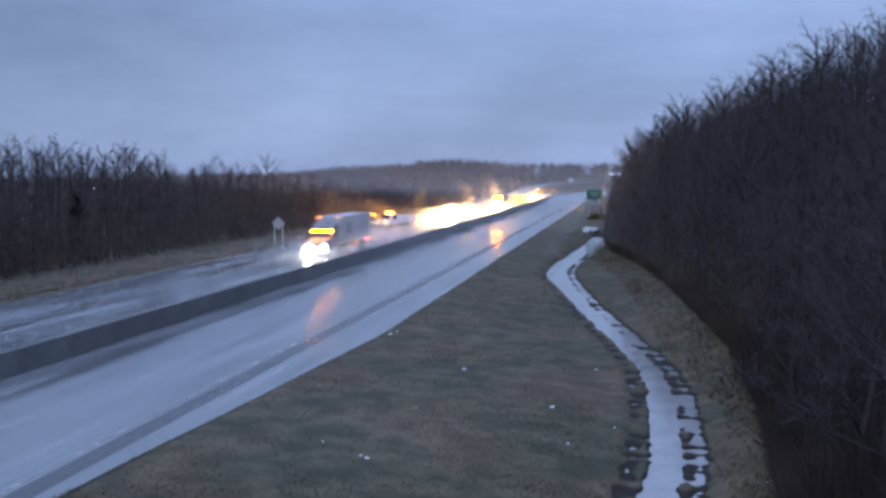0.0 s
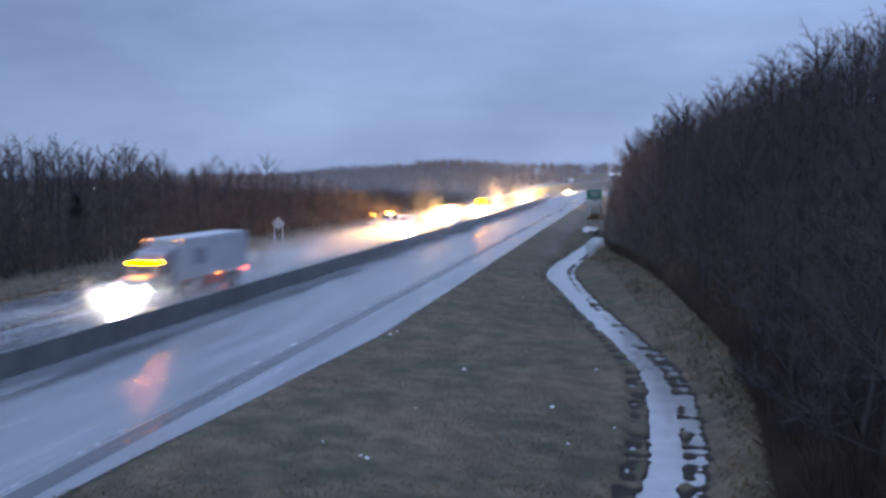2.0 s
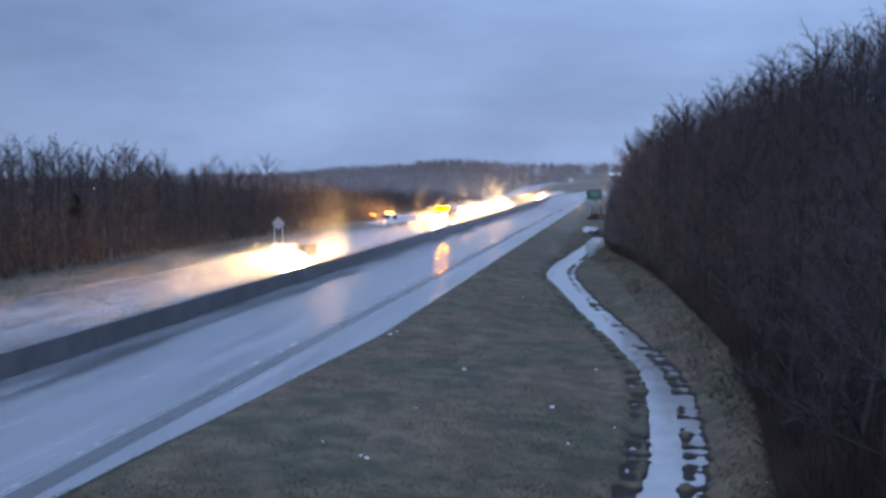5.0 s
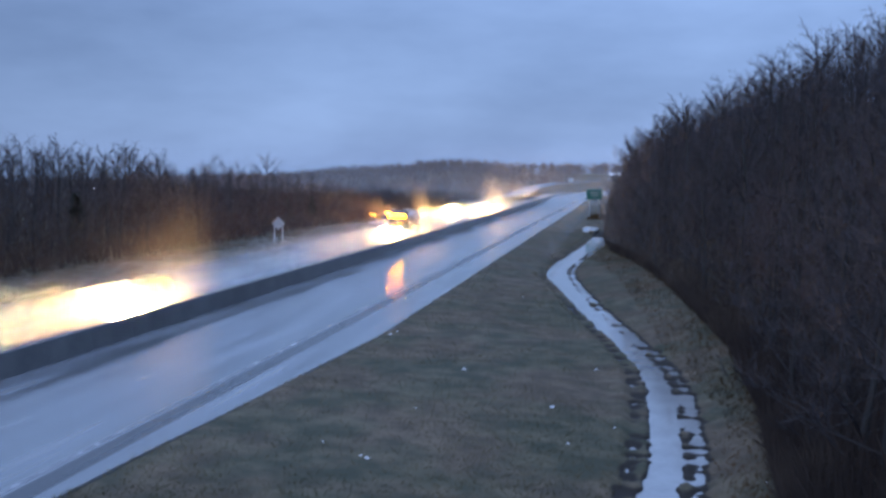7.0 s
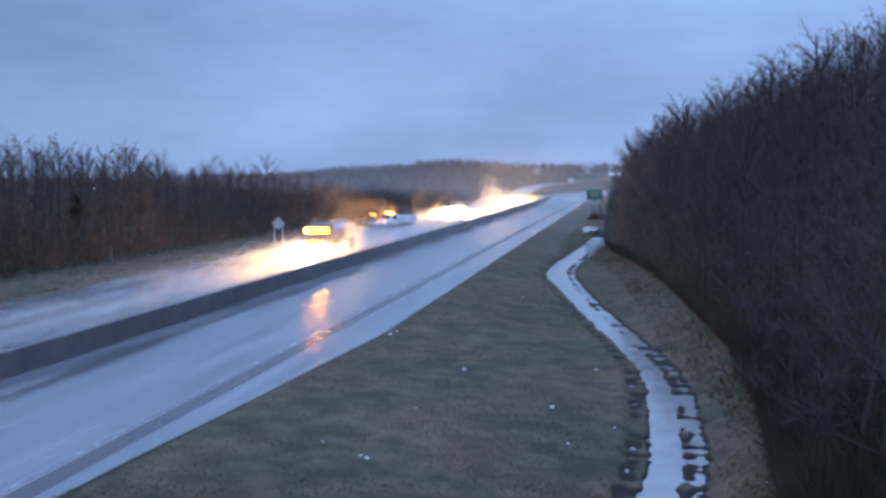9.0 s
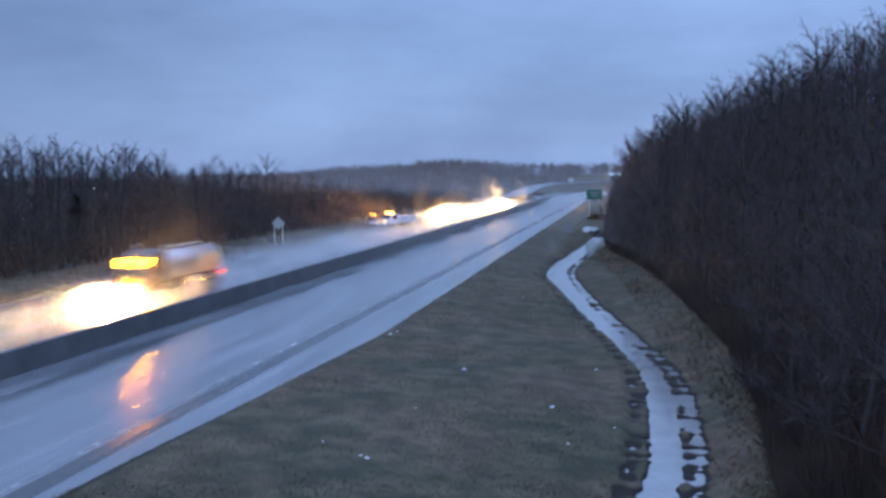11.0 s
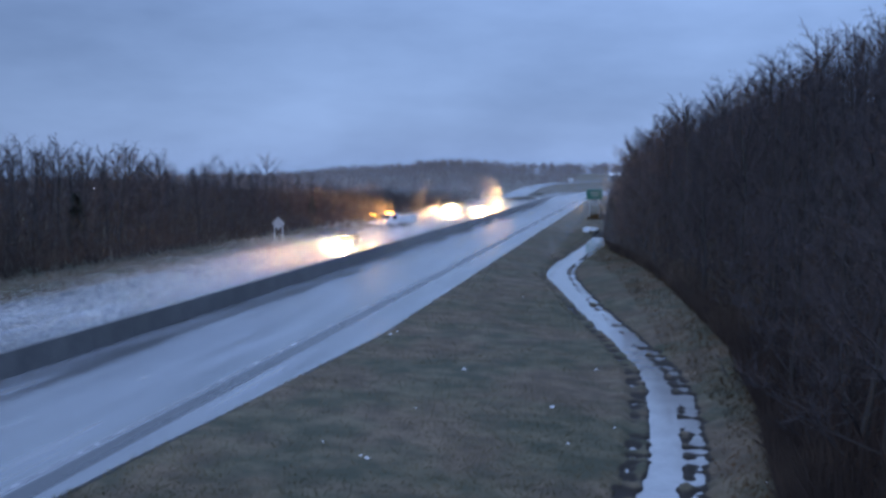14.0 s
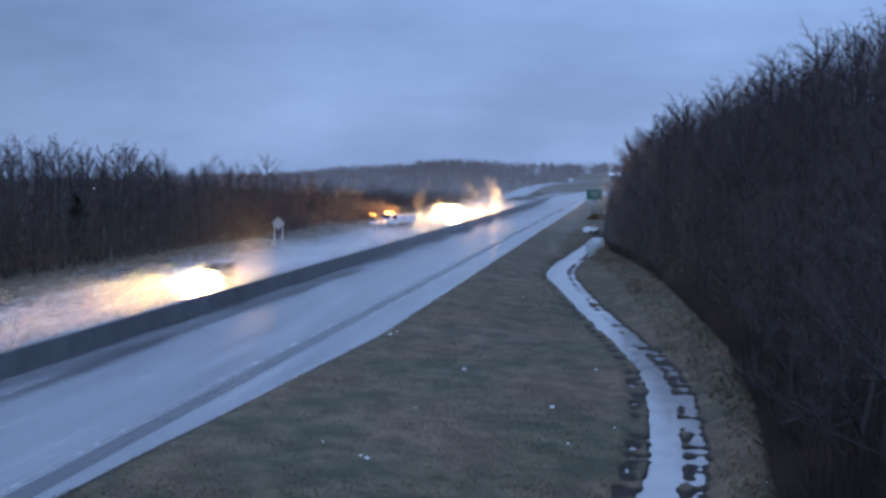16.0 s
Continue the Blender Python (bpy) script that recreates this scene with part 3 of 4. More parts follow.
    for name, key, label in (("hillside_woods", "r", "deep bare woods on the dark hillside"), ("roadside_woods", "l", "deep bare woods beyond the far carriageway")):
        v, f = mass[key]
        if v:
            tagged(new(name, triangles(name, np.concatenate(v), np.concatenate(f), M_TWIG)), label, "woods", kind="stuff")
    for x, y, size in ((-3.0, 203, 0.75), (-1.6, 199, 0.6), (-5.0, 214, 0.45)):
        o = copy_thing(ever, pose(x, y, height(x, y), 0, 0, 40 * size))
        o.scale = (size, size, size)
    for k in kinds + [ever]:
        if k not in used:
            k.matrix_basis = Matrix.Translation((-66, 100, height(-66, 100)))


def plant_brush():
    rng = np.random.default_rng(5)
    # brush under the hillside woods
    n = 70000
    y = 22 + 280 * rng.random(n) ** 1.5
    lo = woods_right(y)
    x = lo - 0.8 + (np.minimum(0.27 * y + 2, lo + 42) - lo) * rng.random(n) ** 1.6
    base = np.stack([x, y, land(x, y) + 3.0 * rng.random(n) ** 2 * np.clip((x - lo + 1) / 3, 0.12, 1)], 1)
    way = np.stack([rng.normal(0, 0.3, n), rng.normal(0, 0.3, n), rng.uniform(0.3, 1.3, n)], 1)
    tagged(new("hillside_brush", slivers("hillside_brush", base, way, rng.uniform(0.015, 0.05, n), M_BRUSH, rng)), "dense brown brush under bare trees on the hillside", "brush", kind="stuff")
    # brush along the far verge
    n = 80000
    y = 55 + 290 * rng.random(n) ** 1.2
    d = 36 * rng.random(n) ** 1.5
    x = -49.5 - d + bend(y)
    base = np.stack([x, y, land(x, y) + (1.0 + 5.5 * np.clip(d / 12, 0, 1) * np.interp(y, (60, 120, 200, 260), (1.1, 1.0, 0.5, 0.35))) * rng.random(n) ** 1.3], 1)
    way = np.stack([rng.normal(0, 0.35, n), rng.normal(0, 0.35, n), rng.uniform(0.4, 1.6, n)], 1)
    tagged(new("roadside_brush", slivers("roadside_brush", base, way, rng.uniform(0.02, 0.07, n), M_BRUSH, rng)), "dense dark brush and saplings beyond the far carriageway", "brush", kind="stuff")
    # distant woods on the hills
    n = 5200
    y = 320 + 620 * rng.random(n)
    x = -330 + 700 * rng.random(n)
    u = x - bend(y)
    keep = (np.abs(u + 26) > 28) & (np.abs(x - ramp_x(y)) > 11) & (np.hypot((x + 7) * 1.6, y - 690) > 60) & ~((y < 420) & (u > -20) & (u < 6)) & ~((y > 380) & (y < 740) & (x > ramp_x(y)) & (u < -26))
    x, y = x[keep], y[keep]
    n, per = len(x), 34
    tall = rng.uniform(6.5, 10.0, n) * np.interp(y, (320, 450, 650), (0.6, 0.75, 1.0))
    z = land(x, y)
    h = rng.random((n, per))
    spread = 2.4 * (0.35 + np.sin(np.pi * np.clip(h, 0, 1)))
    a = rng.uniform(0, 2 * np.pi, (n, per))
    r = spread * rng.random((n, per))
    base = np.stack([x[:, None] + r * np.cos(a), y[:, None] + r * np.sin(a), z[:, None] + h * tall[:, None] * 0.85], -1).reshape(-1, 3)
    way = np.stack([0.5 * np.cos(a), 0.5 * np.sin(a), 0.14 * np.broadcast_to(tall[:, None], a.shape) * rng.uniform(0.6, 2.0, (n, per))], -1).reshape(-1, 3)
    tagged(new("distant_woods", slivers("distant_woods", base, way, rng.uniform(0.08, 0.32, len(base)), M_FAR_HAZED, rng)), "leafless woods covering the low hills, haze tinted into their colour", "woods", kind="stuff")


def plant_grass():
    rng = np.random.default_rng(8)
    n = 170000
    y = 22 + 150 * rng.random(n) ** 2.0
    er = edge_right(y) - 0.1
    x = er + (woods_right(y) + 2 - er) * rng.random(n)
    patch = wave(x, y, 0.55, 9) + 0.6 * wave(x, y, 1.7, 10)
    keep = (patch > rng.normal(-0.35, 0.5, n)) & (np.abs(x - ditch(y)) > 1.05 + 0.5 * rng.random(n))
    x, y = x[keep], y[keep]
    n = len(x)
    base = np.stack([x, y, land(x, y) - 0.02], 1)
    way = np.stack([rng.normal(0.02, 0.05, n), rng.normal(0, 0.05, n), rng.uniform(0.04, 0.14, n)], 1)
    tagged(new("grass", slivers("grass", base, way, rng.uniform(0.008, 0.022, n), M_GRASS, rng)), "short dead winter grass on the near verge", "grass", kind="stuff")
    # pale tall grass at the foot of the woods and along the far verge
    n = 26000
    y = 24 + 130 * rng.random(n) ** 1.4
    x = np.minimum(woods_right(y) + 0.6, 7.0) - 4.4 * rng.random(n) ** 1.2
    keep = (np.abs(x - ditch(y)) > 1.7 + 0.6 * wave(x, y, 1.2, 12)) & (rng.random(n) < 0.6 + 0.4 * wave(x, y, 0.8, 13))
    y2 = 55 + 260 * rng.random(30000) ** 1.2
    x2 = EDGE_L - 0.6 - 8.5 * rng.random(30000) + bend(y2)
    x3, y3 = -7.8 + 4.6 * rng.random(5000), 208 + 26 * rng.random(5000)
    x, y = np.concatenate([x[keep], x2, x3]), np.concatenate([y[keep], y2, y3])
    n = len(x)
    base = np.stack([x, y, land(x, y) - 0.02], 1)
    way = np.stack([rng.normal(0.05, 0.12, n), rng.normal(0, 0.12, n), np.where(y < 160, rng.uniform(0.08, 0.3, n), rng.uniform(0.15, 0.55, n))], 1)
    tagged(new("tall_grass", slivers("tall_grass", base, way, rng.uniform(0.01, 0.03, n), M_PALE, rng)), "tall straw-coloured dead grass along the verges", "grass", kind="stuff")


plant_brush()
plant_grass()
plant_woods()


# ---- roadside things ----
def warning_sign():
    y, x = 121.0, -43.7
    z = height(x, y)
    s = thing("road_sign", "grey back of a diamond road sign on two posts", "sign", pose(x, y, z))
    bm = bmesh.new()
    prism(bm, [(-0.012, 0), (0.012, 0), (0.012, 1), (-0.012, 1)], 0, 1)
    for v in bm.verts:
        v.co = Vector(((v.co.x - 0.5) * 1.2, v.co.y, (v.co.z - 0.5) * 1.2))
    bmesh.ops.rotate(bm, verts=bm.verts[:], cent=(0, 0, 0), matrix=Matrix.Rotation(radians(45), 3, "Y"))
    bmesh.ops.translate(bm, verts=bm.verts[:], vec=(0, 0, 2.75))
    part("sign_panel", bm, M_GALV, s, "plain grey aluminium sign back")
    for px in (-0.55, 0.55):
        part("post", box(bmesh.new(), px - 0.04, px + 0.04, 0.015, 0.075, -0.4, 2.75, 0.008), M_WHITE, s)
    part("crossbar", box(bmesh.new(), -0.6, 0.6, 0.014, 0.05, 2.45, 2.52, 0.005), M_GALV, s)


def guide_sign():
    x, y = -6.3, 212
    z = height(x, y)
    s = thing("guide_sign", "green highway guide sign with pale border on steel posts", "sign", pose(x, y, z, 0, 0, 4))
    part("sign_panel", box(bmesh.new(), -1.7, 1.7, -0.03, 0.03, 4.7 - 1.2 - z, 4.7 + 1.0 - z, 0.02), M_SIGN, s)
    b = bmesh.new()
    lo, hi = 4.7 - 1.2 - z, 4.7 + 1.0 - z
    box(b, -1.62, 1.62, -0.045, -0.034, hi - 0.1, hi - 0.06)
    box(b, -1.62, 1.62, -0.045, -0.034, lo + 0.06, lo + 0.1)
    box(b, -1.62, -1.58, -0.045, -0.034, lo + 0.1, hi - 0.1)
    box(b, 1.58, 1.62, -0.045, -0.034, lo + 0.1, hi - 0.1)
    part("border", b, M_WHITE, s)
    for k, (w, h) in enumerate(((1.0, 0.45), (0.75, -0.15))):
        part("text_bar", box(bmesh.new(), -w, w, -0.045, -0.034, 4.6 + h - 0.1 - z, 4.6 + h + 0.1 - z, 0.004), M_GALV, s, "pale bar of unreadable writing")
    for px in (-1.0, 1.0):
        part("post", box(bmesh.new(), px - 0.07, px + 0.07, 0.04, 0.16, -0.6, 5.3 - z, 0.01), M_GALV, s)


def lamp_pole(name, label, x, y, z, mat, size):
    g = height(x, y)
    s = thing(name, label, "lamp", pose(x, y, g))
    b = bmesh.new()
    rod(b, (0, 0, -0.5), (0, 0, z - g + 0.3), 0.12, 0.07, 8)
    rod(b, (0, 0, z - g + 0.2), (0, -0.8, z - g + 0.3), 0.04, 0.04, 6)
    part("pole", b, M_BARK, s)
    b = bmesh.new()
    bmesh.ops.create_uvsphere(b, u_segments=12, v_segments=8, radius=size, matrix=pose(0, -0.9, z - g) @ Matrix.Diagonal((1, 1, 0.6, 1)))
    part("lamp", b, mat, s, "small bright lamp head")


def far_house():
    x, y = -7, 700
    z = height(x, y)
    s = thing("house", "small grey house with pale roof on the distant hillside", "house", pose(x, y, z, 0, 0, 15))
    part("wall", box(bmesh.new(), -3.6, 3.6, -3, 3, -1, 2.7, 0.05), M_GREYCAB, s)
    part("roof", prism(bmesh.new(), [(-3.5, 2.5), (0, 4.1), (3.5, 2.5), (3.5, 2.7), (0, 4.35), (-3.5, 2.7)], -4.0, 4.0), M_WHITE, s, "pale metal roof")
    for px in (-2.2, 0, 2.6):
        w = part("window", box(bmesh.new(), px - 0.6, px + 0.6, -3.06, -3.0, 1.1, 2.4, 0.01), M_GLASS, s)
    part("door", box(bmesh.new(), 0.9, 1.8, -3.06, -3.0, 0, 2.1, 0.01), M_DARKPAINT, s)


def far_van():
    y = 560.0
    x, z = float(ramp_x(y)) - 1.5, float(rise_ramp(y)) + 0.06
    s = thing("van", "small white van stopped on the climbing ramp", "van", pose(x, y, z, 0, 0, -4))
    part("body", prism(bmesh.new(), [(-2.4, 0.35), (-2.4, 1.0), (-1.7, 1.15), (-1.1, 2.0), (2.4, 2.05), (2.4, 0.35)], -0.95, 0.95, 0.08), M_WHITE, s)
    part("windscreen", prism(bmesh.new(), [(-1.72, 1.2), (-1.2, 1.92), (-1.17, 1.9), (-1.69, 1.18)], -0.8, 0.8), M_GLASS, s)
    wheels(s, [(-1.5, 0.85), (1.5, 0.85)], 0.34, 0.22)


def litter():
    rng = random.Random(4)
    for x, y, s in ((-2.73, 39.2, 0.16), (-7.25, 45.07, 0.16), (-1.85, 34.3, 0.10), (-7.98, 30.06, 0.13), (-8.25, 30.3, 0.09), (-1.26, 48.2, 0.09), (-9.86, 31.4, 0.06),
                    (-0.25, 36.7, 0.07), (4.28, 30.15, 0.07), (-7.53, 74.6, 0.09), (-7.89, 37.15, 0.06), (-12.7, 53.0, 0.16), (-12.55, 54.0, 0.1)):
        bm = bmesh.new()
        bmesh.ops.create_icosphere(bm, subdivisions=2, radius=s * 0.62)
        for v in bm.verts:
            v.co *= rng.uniform(0.45, 1.3)
            v.co.z *= 0.45
        me = bpy.data.meshes.new("litter")
        bm.to_mesh(me)
        bm.free()
        me.materials.append(M_LITTER)
        o = new("litter", me)
        o.matrix_basis = pose(x, y, height(x, y) + s * 0.22, 0, 0, rng.uniform(0, 360))
        tagged(o, "crumpled white scrap of litter on the grass", "litter", "scattered litter")


# ---- vehicles: the front faces -y, the base centre of the front bumper is the origin ----
SPIN = []
CLOUD = []


def wheels(root, axles, r, width):
    first = None
    for y, x in axles:
        for sx in (-1, 1):
            m = Matrix.Translation((sx * x, y, r)) @ Matrix.Rotation(0 if sx > 0 else math.pi, 4, "Z")
            if first is None:
                b = bmesh.new()
                rod(b, (-width / 2, 0, 0), (width / 2, 0, 0), r, r, 24)
                es = [e for e in b.edges if abs(e.verts[0].co.x - e.verts[1].co.x) < 1e-4]
                bmesh.ops.bevel(b, geom=es, offset=width * 0.18, segments=2, affect="EDGES")
                first = part("wheel", b, M_RUBBER, root, "black rubber tyre")
                b = bmesh.new()
                rod(b, (width / 2 - 0.03, 0, 0), (width / 2 + 0.012, 0, 0), r * 0.6, r * 0.52, 18)
                rod(b, (width / 2, 0, 0), (width / 2 + 0.06, 0, 0), r * 0.2, r * 0.15, 10)
                for k in range(5):
                    a = k * 1.2566
                    rod(b, (width / 2 + 0.005, r * 0.36 * math.cos(a), r * 0.36 * math.sin(a)), (width / 2 + 0.02, r * 0.36 * math.cos(a), r * 0.36 * math.sin(a)), r * 0.09, r * 0.09, 8)
                rim = part("rim", b, M_GALV, first, "steel rim")
                first.matrix_basis = m
                w = first
            else:
                w = share("wheel", first, root, m)
                tagged(w, "black rubber tyre")
                q = share("rim", rim, w, Matrix.Identity(4))
                tagged(q, "steel rim")
            SPIN.append((w, m, r))


def headlights(root, x, y, z, r, mat, hood=0.0):
    """Round lamps; the projector, added to light the mist, sits in a dark tube that keeps its beam narrow."""
    for sx in (-1, 1):
        b = bmesh.new()
        if mat in (M_FLOOD, M_HEAD, M_TRUCK):
            # a bulging lens throws light to the sides as well
            bmesh.ops.create_uvsphere(b, u_segments=16, v_segments=10, radius=r, matrix=Matrix.Translation((sx * x, y - 0.05, z)))
        else:
            rod(b, (sx * x, y + 0.03, z), (sx * x, y - 0.03, z), r, r, 16)
        lamp = part("headlight", b, mat, root, "glowing headlight")
        b = bmesh.new()
        rod(b, (sx * x, y + 0.03, z), (sx * x, y - 0.04 - hood, z), r * 1.1, r * 1.25, 16)
        bmesh.ops.delete(b, geom=[f for f in b.faces if len(f.verts) > 4], context="FACES")
        bmesh.ops.solidify(b, geom=b.faces[:], thickness=-0.008)
        part("bezel", b, M_DARKPAINT, lamp, "dark headlight bezel")
        # extra emitter beside each headlight, added to brighten the mist far ahead
        if mat in (M_HEAD, M_TRUCK):
            b = bmesh.new()
            rod(b, (sx * (x - 0.2), y + 0.03, z), (sx * (x - 0.2), y - 0.03, z), 0.03, 0.03, 14)
            lamp = part("projector_lamp", b, M_BEAM if mat is M_HEAD else M_LOWBEAM, root, "narrow beam emitter added to light the mist")
            b = bmesh.new()
            rod(b, (sx * (x - 0.2), y + 0.03, z), (sx * (x - 0.2), y - 0.3, z), 0.034, 0.037, 14)
            bmesh.ops.delete(b, geom=[f for f in b.faces if len(f.verts) > 4], context="FACES")
            bmesh.ops.solidify(b, geom=b.faces[:], thickness=-0.006)
            part("bezel", b, M_DARKPAINT, lamp, "dark headlight bezel")


def marker(root, x, y, z, w=0.12, h=0.06, mat=None, name="marker_lamp", label="small amber marker lamp"):
    part(name, box(bmesh.new(), x - w / 2, x + w / 2, y - 0.03, y + 0.03, z - h / 2, z + h / 2, 0.01), mat or M_AMBER, root, label)


def spray(root, length, width, tall, n, seed, wake=50.0):
    """Rain thrown up by a vehicle in a long, thinning wake; drops added round its nose carry the headlight bloom."""
    rng = np.random.default_rng(seed)
    k = n // 13
    # these nose drops stand in for lens bloom round the headlights
    halo = np.stack([rng.normal(0, width * 0.6, k), rng.normal(-0.9, 1.5, k), 0.8 + rng.normal(0, 0.65, k)], 1)
    t = rng.random(n - k) ** 1.5
    far = -0.3 + t * (length + wake)
    grow = 0.35 + 0.65 * np.clip((far + 2.5) / (length + 6), 0, 1)
    high = rng.random(n - k) ** 1.8 * tall * grow * (0.75 + 0.25 * np.sin(far * 0.55 + seed) * np.sin(far * 0.21))
    trail = np.stack([rng.normal(0, width * (0.5 + 0.35 * t)), far, high], 1)
    p = np.concatenate([halo, trail])
    inside = (np.abs(p[:, 0]) < width / 2) & (p[:, 1] > -0.1) & (p[:, 1] < length) & (p[:, 2] > 0.4)
    p = p[~inside & (p[:, 2] > 0.03) & (np.abs(p[:, 0]) < 4.6)]
    way = rng.normal(0, 0.032, (len(p), 3))
    o = new("spray_cloud", slivers("spray_cloud", p, way, rng.uniform(0.008, 0.026, len(p)), M_SPRAY, rng))
    CLOUD.append(tagged(o, "fine white rain spray from passing tyres, plus drops added for headlight bloom", "spray", kind="stuff"))


def tractor(root, paint, lamp):
    """Long-nosed tractor with a sleeper; returns where the trailer may begin."""
    part("chassis", box(bmesh.new(), -0.5, 0.5, 0.3, 7.2, 0.6, 0.95, 0.03), M_DARKPAINT, root)
    part("bumper", box(bmesh.new(), -1.22, 1.22, 0.0, 0.3, 0.35, 0.78, 0.06), M_GALV, root, "bright steel bumper")
    part("hood", prism(bmesh.new(), [(0.15, 0.75), (0.12, 1.45), (0.5, 1.72), (2.0, 1.95), (2.0, 0.75)], -1.0, 1.0, 0.09), paint, root)
    g = part("grille", box(bmesh.new(), -0.55, 0.55, 0.06, 0.13, 0.85, 1.55, 0.03), M_DARKPAINT, root)
    for k in range(5):
        part("grille_bar", box(bmesh.new(), -0.5, 0.5, 0.035, 0.06, 0.92 + 0.13 * k, 0.95 + 0.13 * k), M_GALV, g)
    part("cab", prism(bmesh.new(), [(2.0, 0.7), (1.95, 1.9), (2.35, 2.75), (3.0, 3.25), (4.6, 3.6), (4.6, 0.7)], -1.2, 1.2, 0.08), paint, root)
    part("windscreen", prism(bmesh.new(), [(1.98, 1.98), (2.3, 2.66), (2.34, 2.64), (2.02, 1.96)], -1.0, 1.0), M_GLASS, root)
    for sx in (-1, 1):
        part("side_window", box(bmesh.new(), sx * 1.205 - 0.012, sx * 1.205 + 0.012, 2.45, 3.2, 1.95, 2.6, 0.01), M_GLASS, root)
        part("mirror", box(bmesh.new(), sx * 1.4 - 0.1, sx * 1.4 + 0.1, 1.95, 2.05, 1.8, 2.6, 0.03), M_DARKPAINT, root)
        part("fender", prism(bmesh.new(), [(0.25, 0.8), (0.4, 1.25), (1.2, 1.32), (1.8, 1.1), (1.9, 0.8)], sx * 0.98, sx * 1.22, 0.05), paint, root)
        b = bmesh.new()
        rod(b, (sx * 0.95, 2.4, 0.72), (sx * 0.95, 4.2, 0.72), 0.3, 0.3, 16)
        part("fuel_tank", b, M_GALV, root, "polished fuel tank")
        b = bmesh.new()
        rod(b, (sx * 1.05, 4.75, 0.9), (sx * 1.05, 4.75, 3.9), 0.08, 0.08, 10)
        part("exhaust", b, M_GALV, root, "upright chrome exhaust")
    for px in (-0.95, -0.48, 0, 0.48, 0.95):
        marker(root, px, 2.25, 2.68, 0.30, 0.13, label="amber roof marker lamp")
        if lamp is M_TRUCK:
            marker(root, px, 2.42, 2.92, 0.40, 0.20, label="broad amber roof lamp")
    headlights(root, 0.88, 0.02, 1.0, *((0.14, lamp) if lamp is M_HEADW else (0.11, lamp)))
    wheels(root, [(0.95, 1.02), (5.6, 0.95), (6.9, 0.95)], 0.5, 0.42)


def box_semi():
    root = thing("semi_truck", "semi truck with white box trailer and lit headlights", "truck")
    tractor(root, M_GREYCAB, M_HEADW)
    t0, t1 = 4.95, 17.4
    tr = part("trailer", box(bmesh.new(), -1.3, 1.3, t0, t1, 1.18, 4.1, 0.05), M_TRAILER, root, "grey-white box trailer")
    for k in range(10):
        y = t0 + 0.6 + k * 1.25
        part("panel_seam", box(bmesh.new(), 1.3, 1.312, y - 0.02, y + 0.02, 1.3, 4.0), M_GALV, tr)
    part("logo_patch", box(bmesh.new(), 1.3, 1.312, t0 + 2.2, t0 + 4.3, 2.1, 3.3, 0.005), M_GREYCAB, tr, "faded grey patch on the trailer side")
    for sx in (-1, 1):
        part("side_skirt", box(bmesh.new(), sx * 1.24 - 0.02, sx * 1.24 + 0.02, t0 + 4.2, t1 - 4.6, 0.45, 1.18, 0.01), M_RED, root, "red side skirt")
        marker(root, sx * 1.2, t0 - 0.03, 4.03, 0.13, 0.055, M_BEACON)
        marker(root, sx * 0.95, t1 + 0.03, 1.0, 0.3, 0.14, M_TAIL, "tail_lamp", "red tail lamp")
    part("side_marker", box(bmesh.new(), 1.3, 1.33, 11.45, 11.65, 1.1, 1.18, 0.01), M_BEACON, root, "amber side marker lamp")
    part("underride_guard", box(bmesh.new(), -1.15, 1.15, t1 - 0.15, t1 - 0.05, 0.5, 0.62, 0.02), M_GALV, root)
    wheels(root, [(t1 - 3.4, 0.98), (t1 - 2.1, 0.98)], 0.5, 0.5)
    spray(root, 17.6, 2.6, 3.2, 80000, 21, 95)
    return root


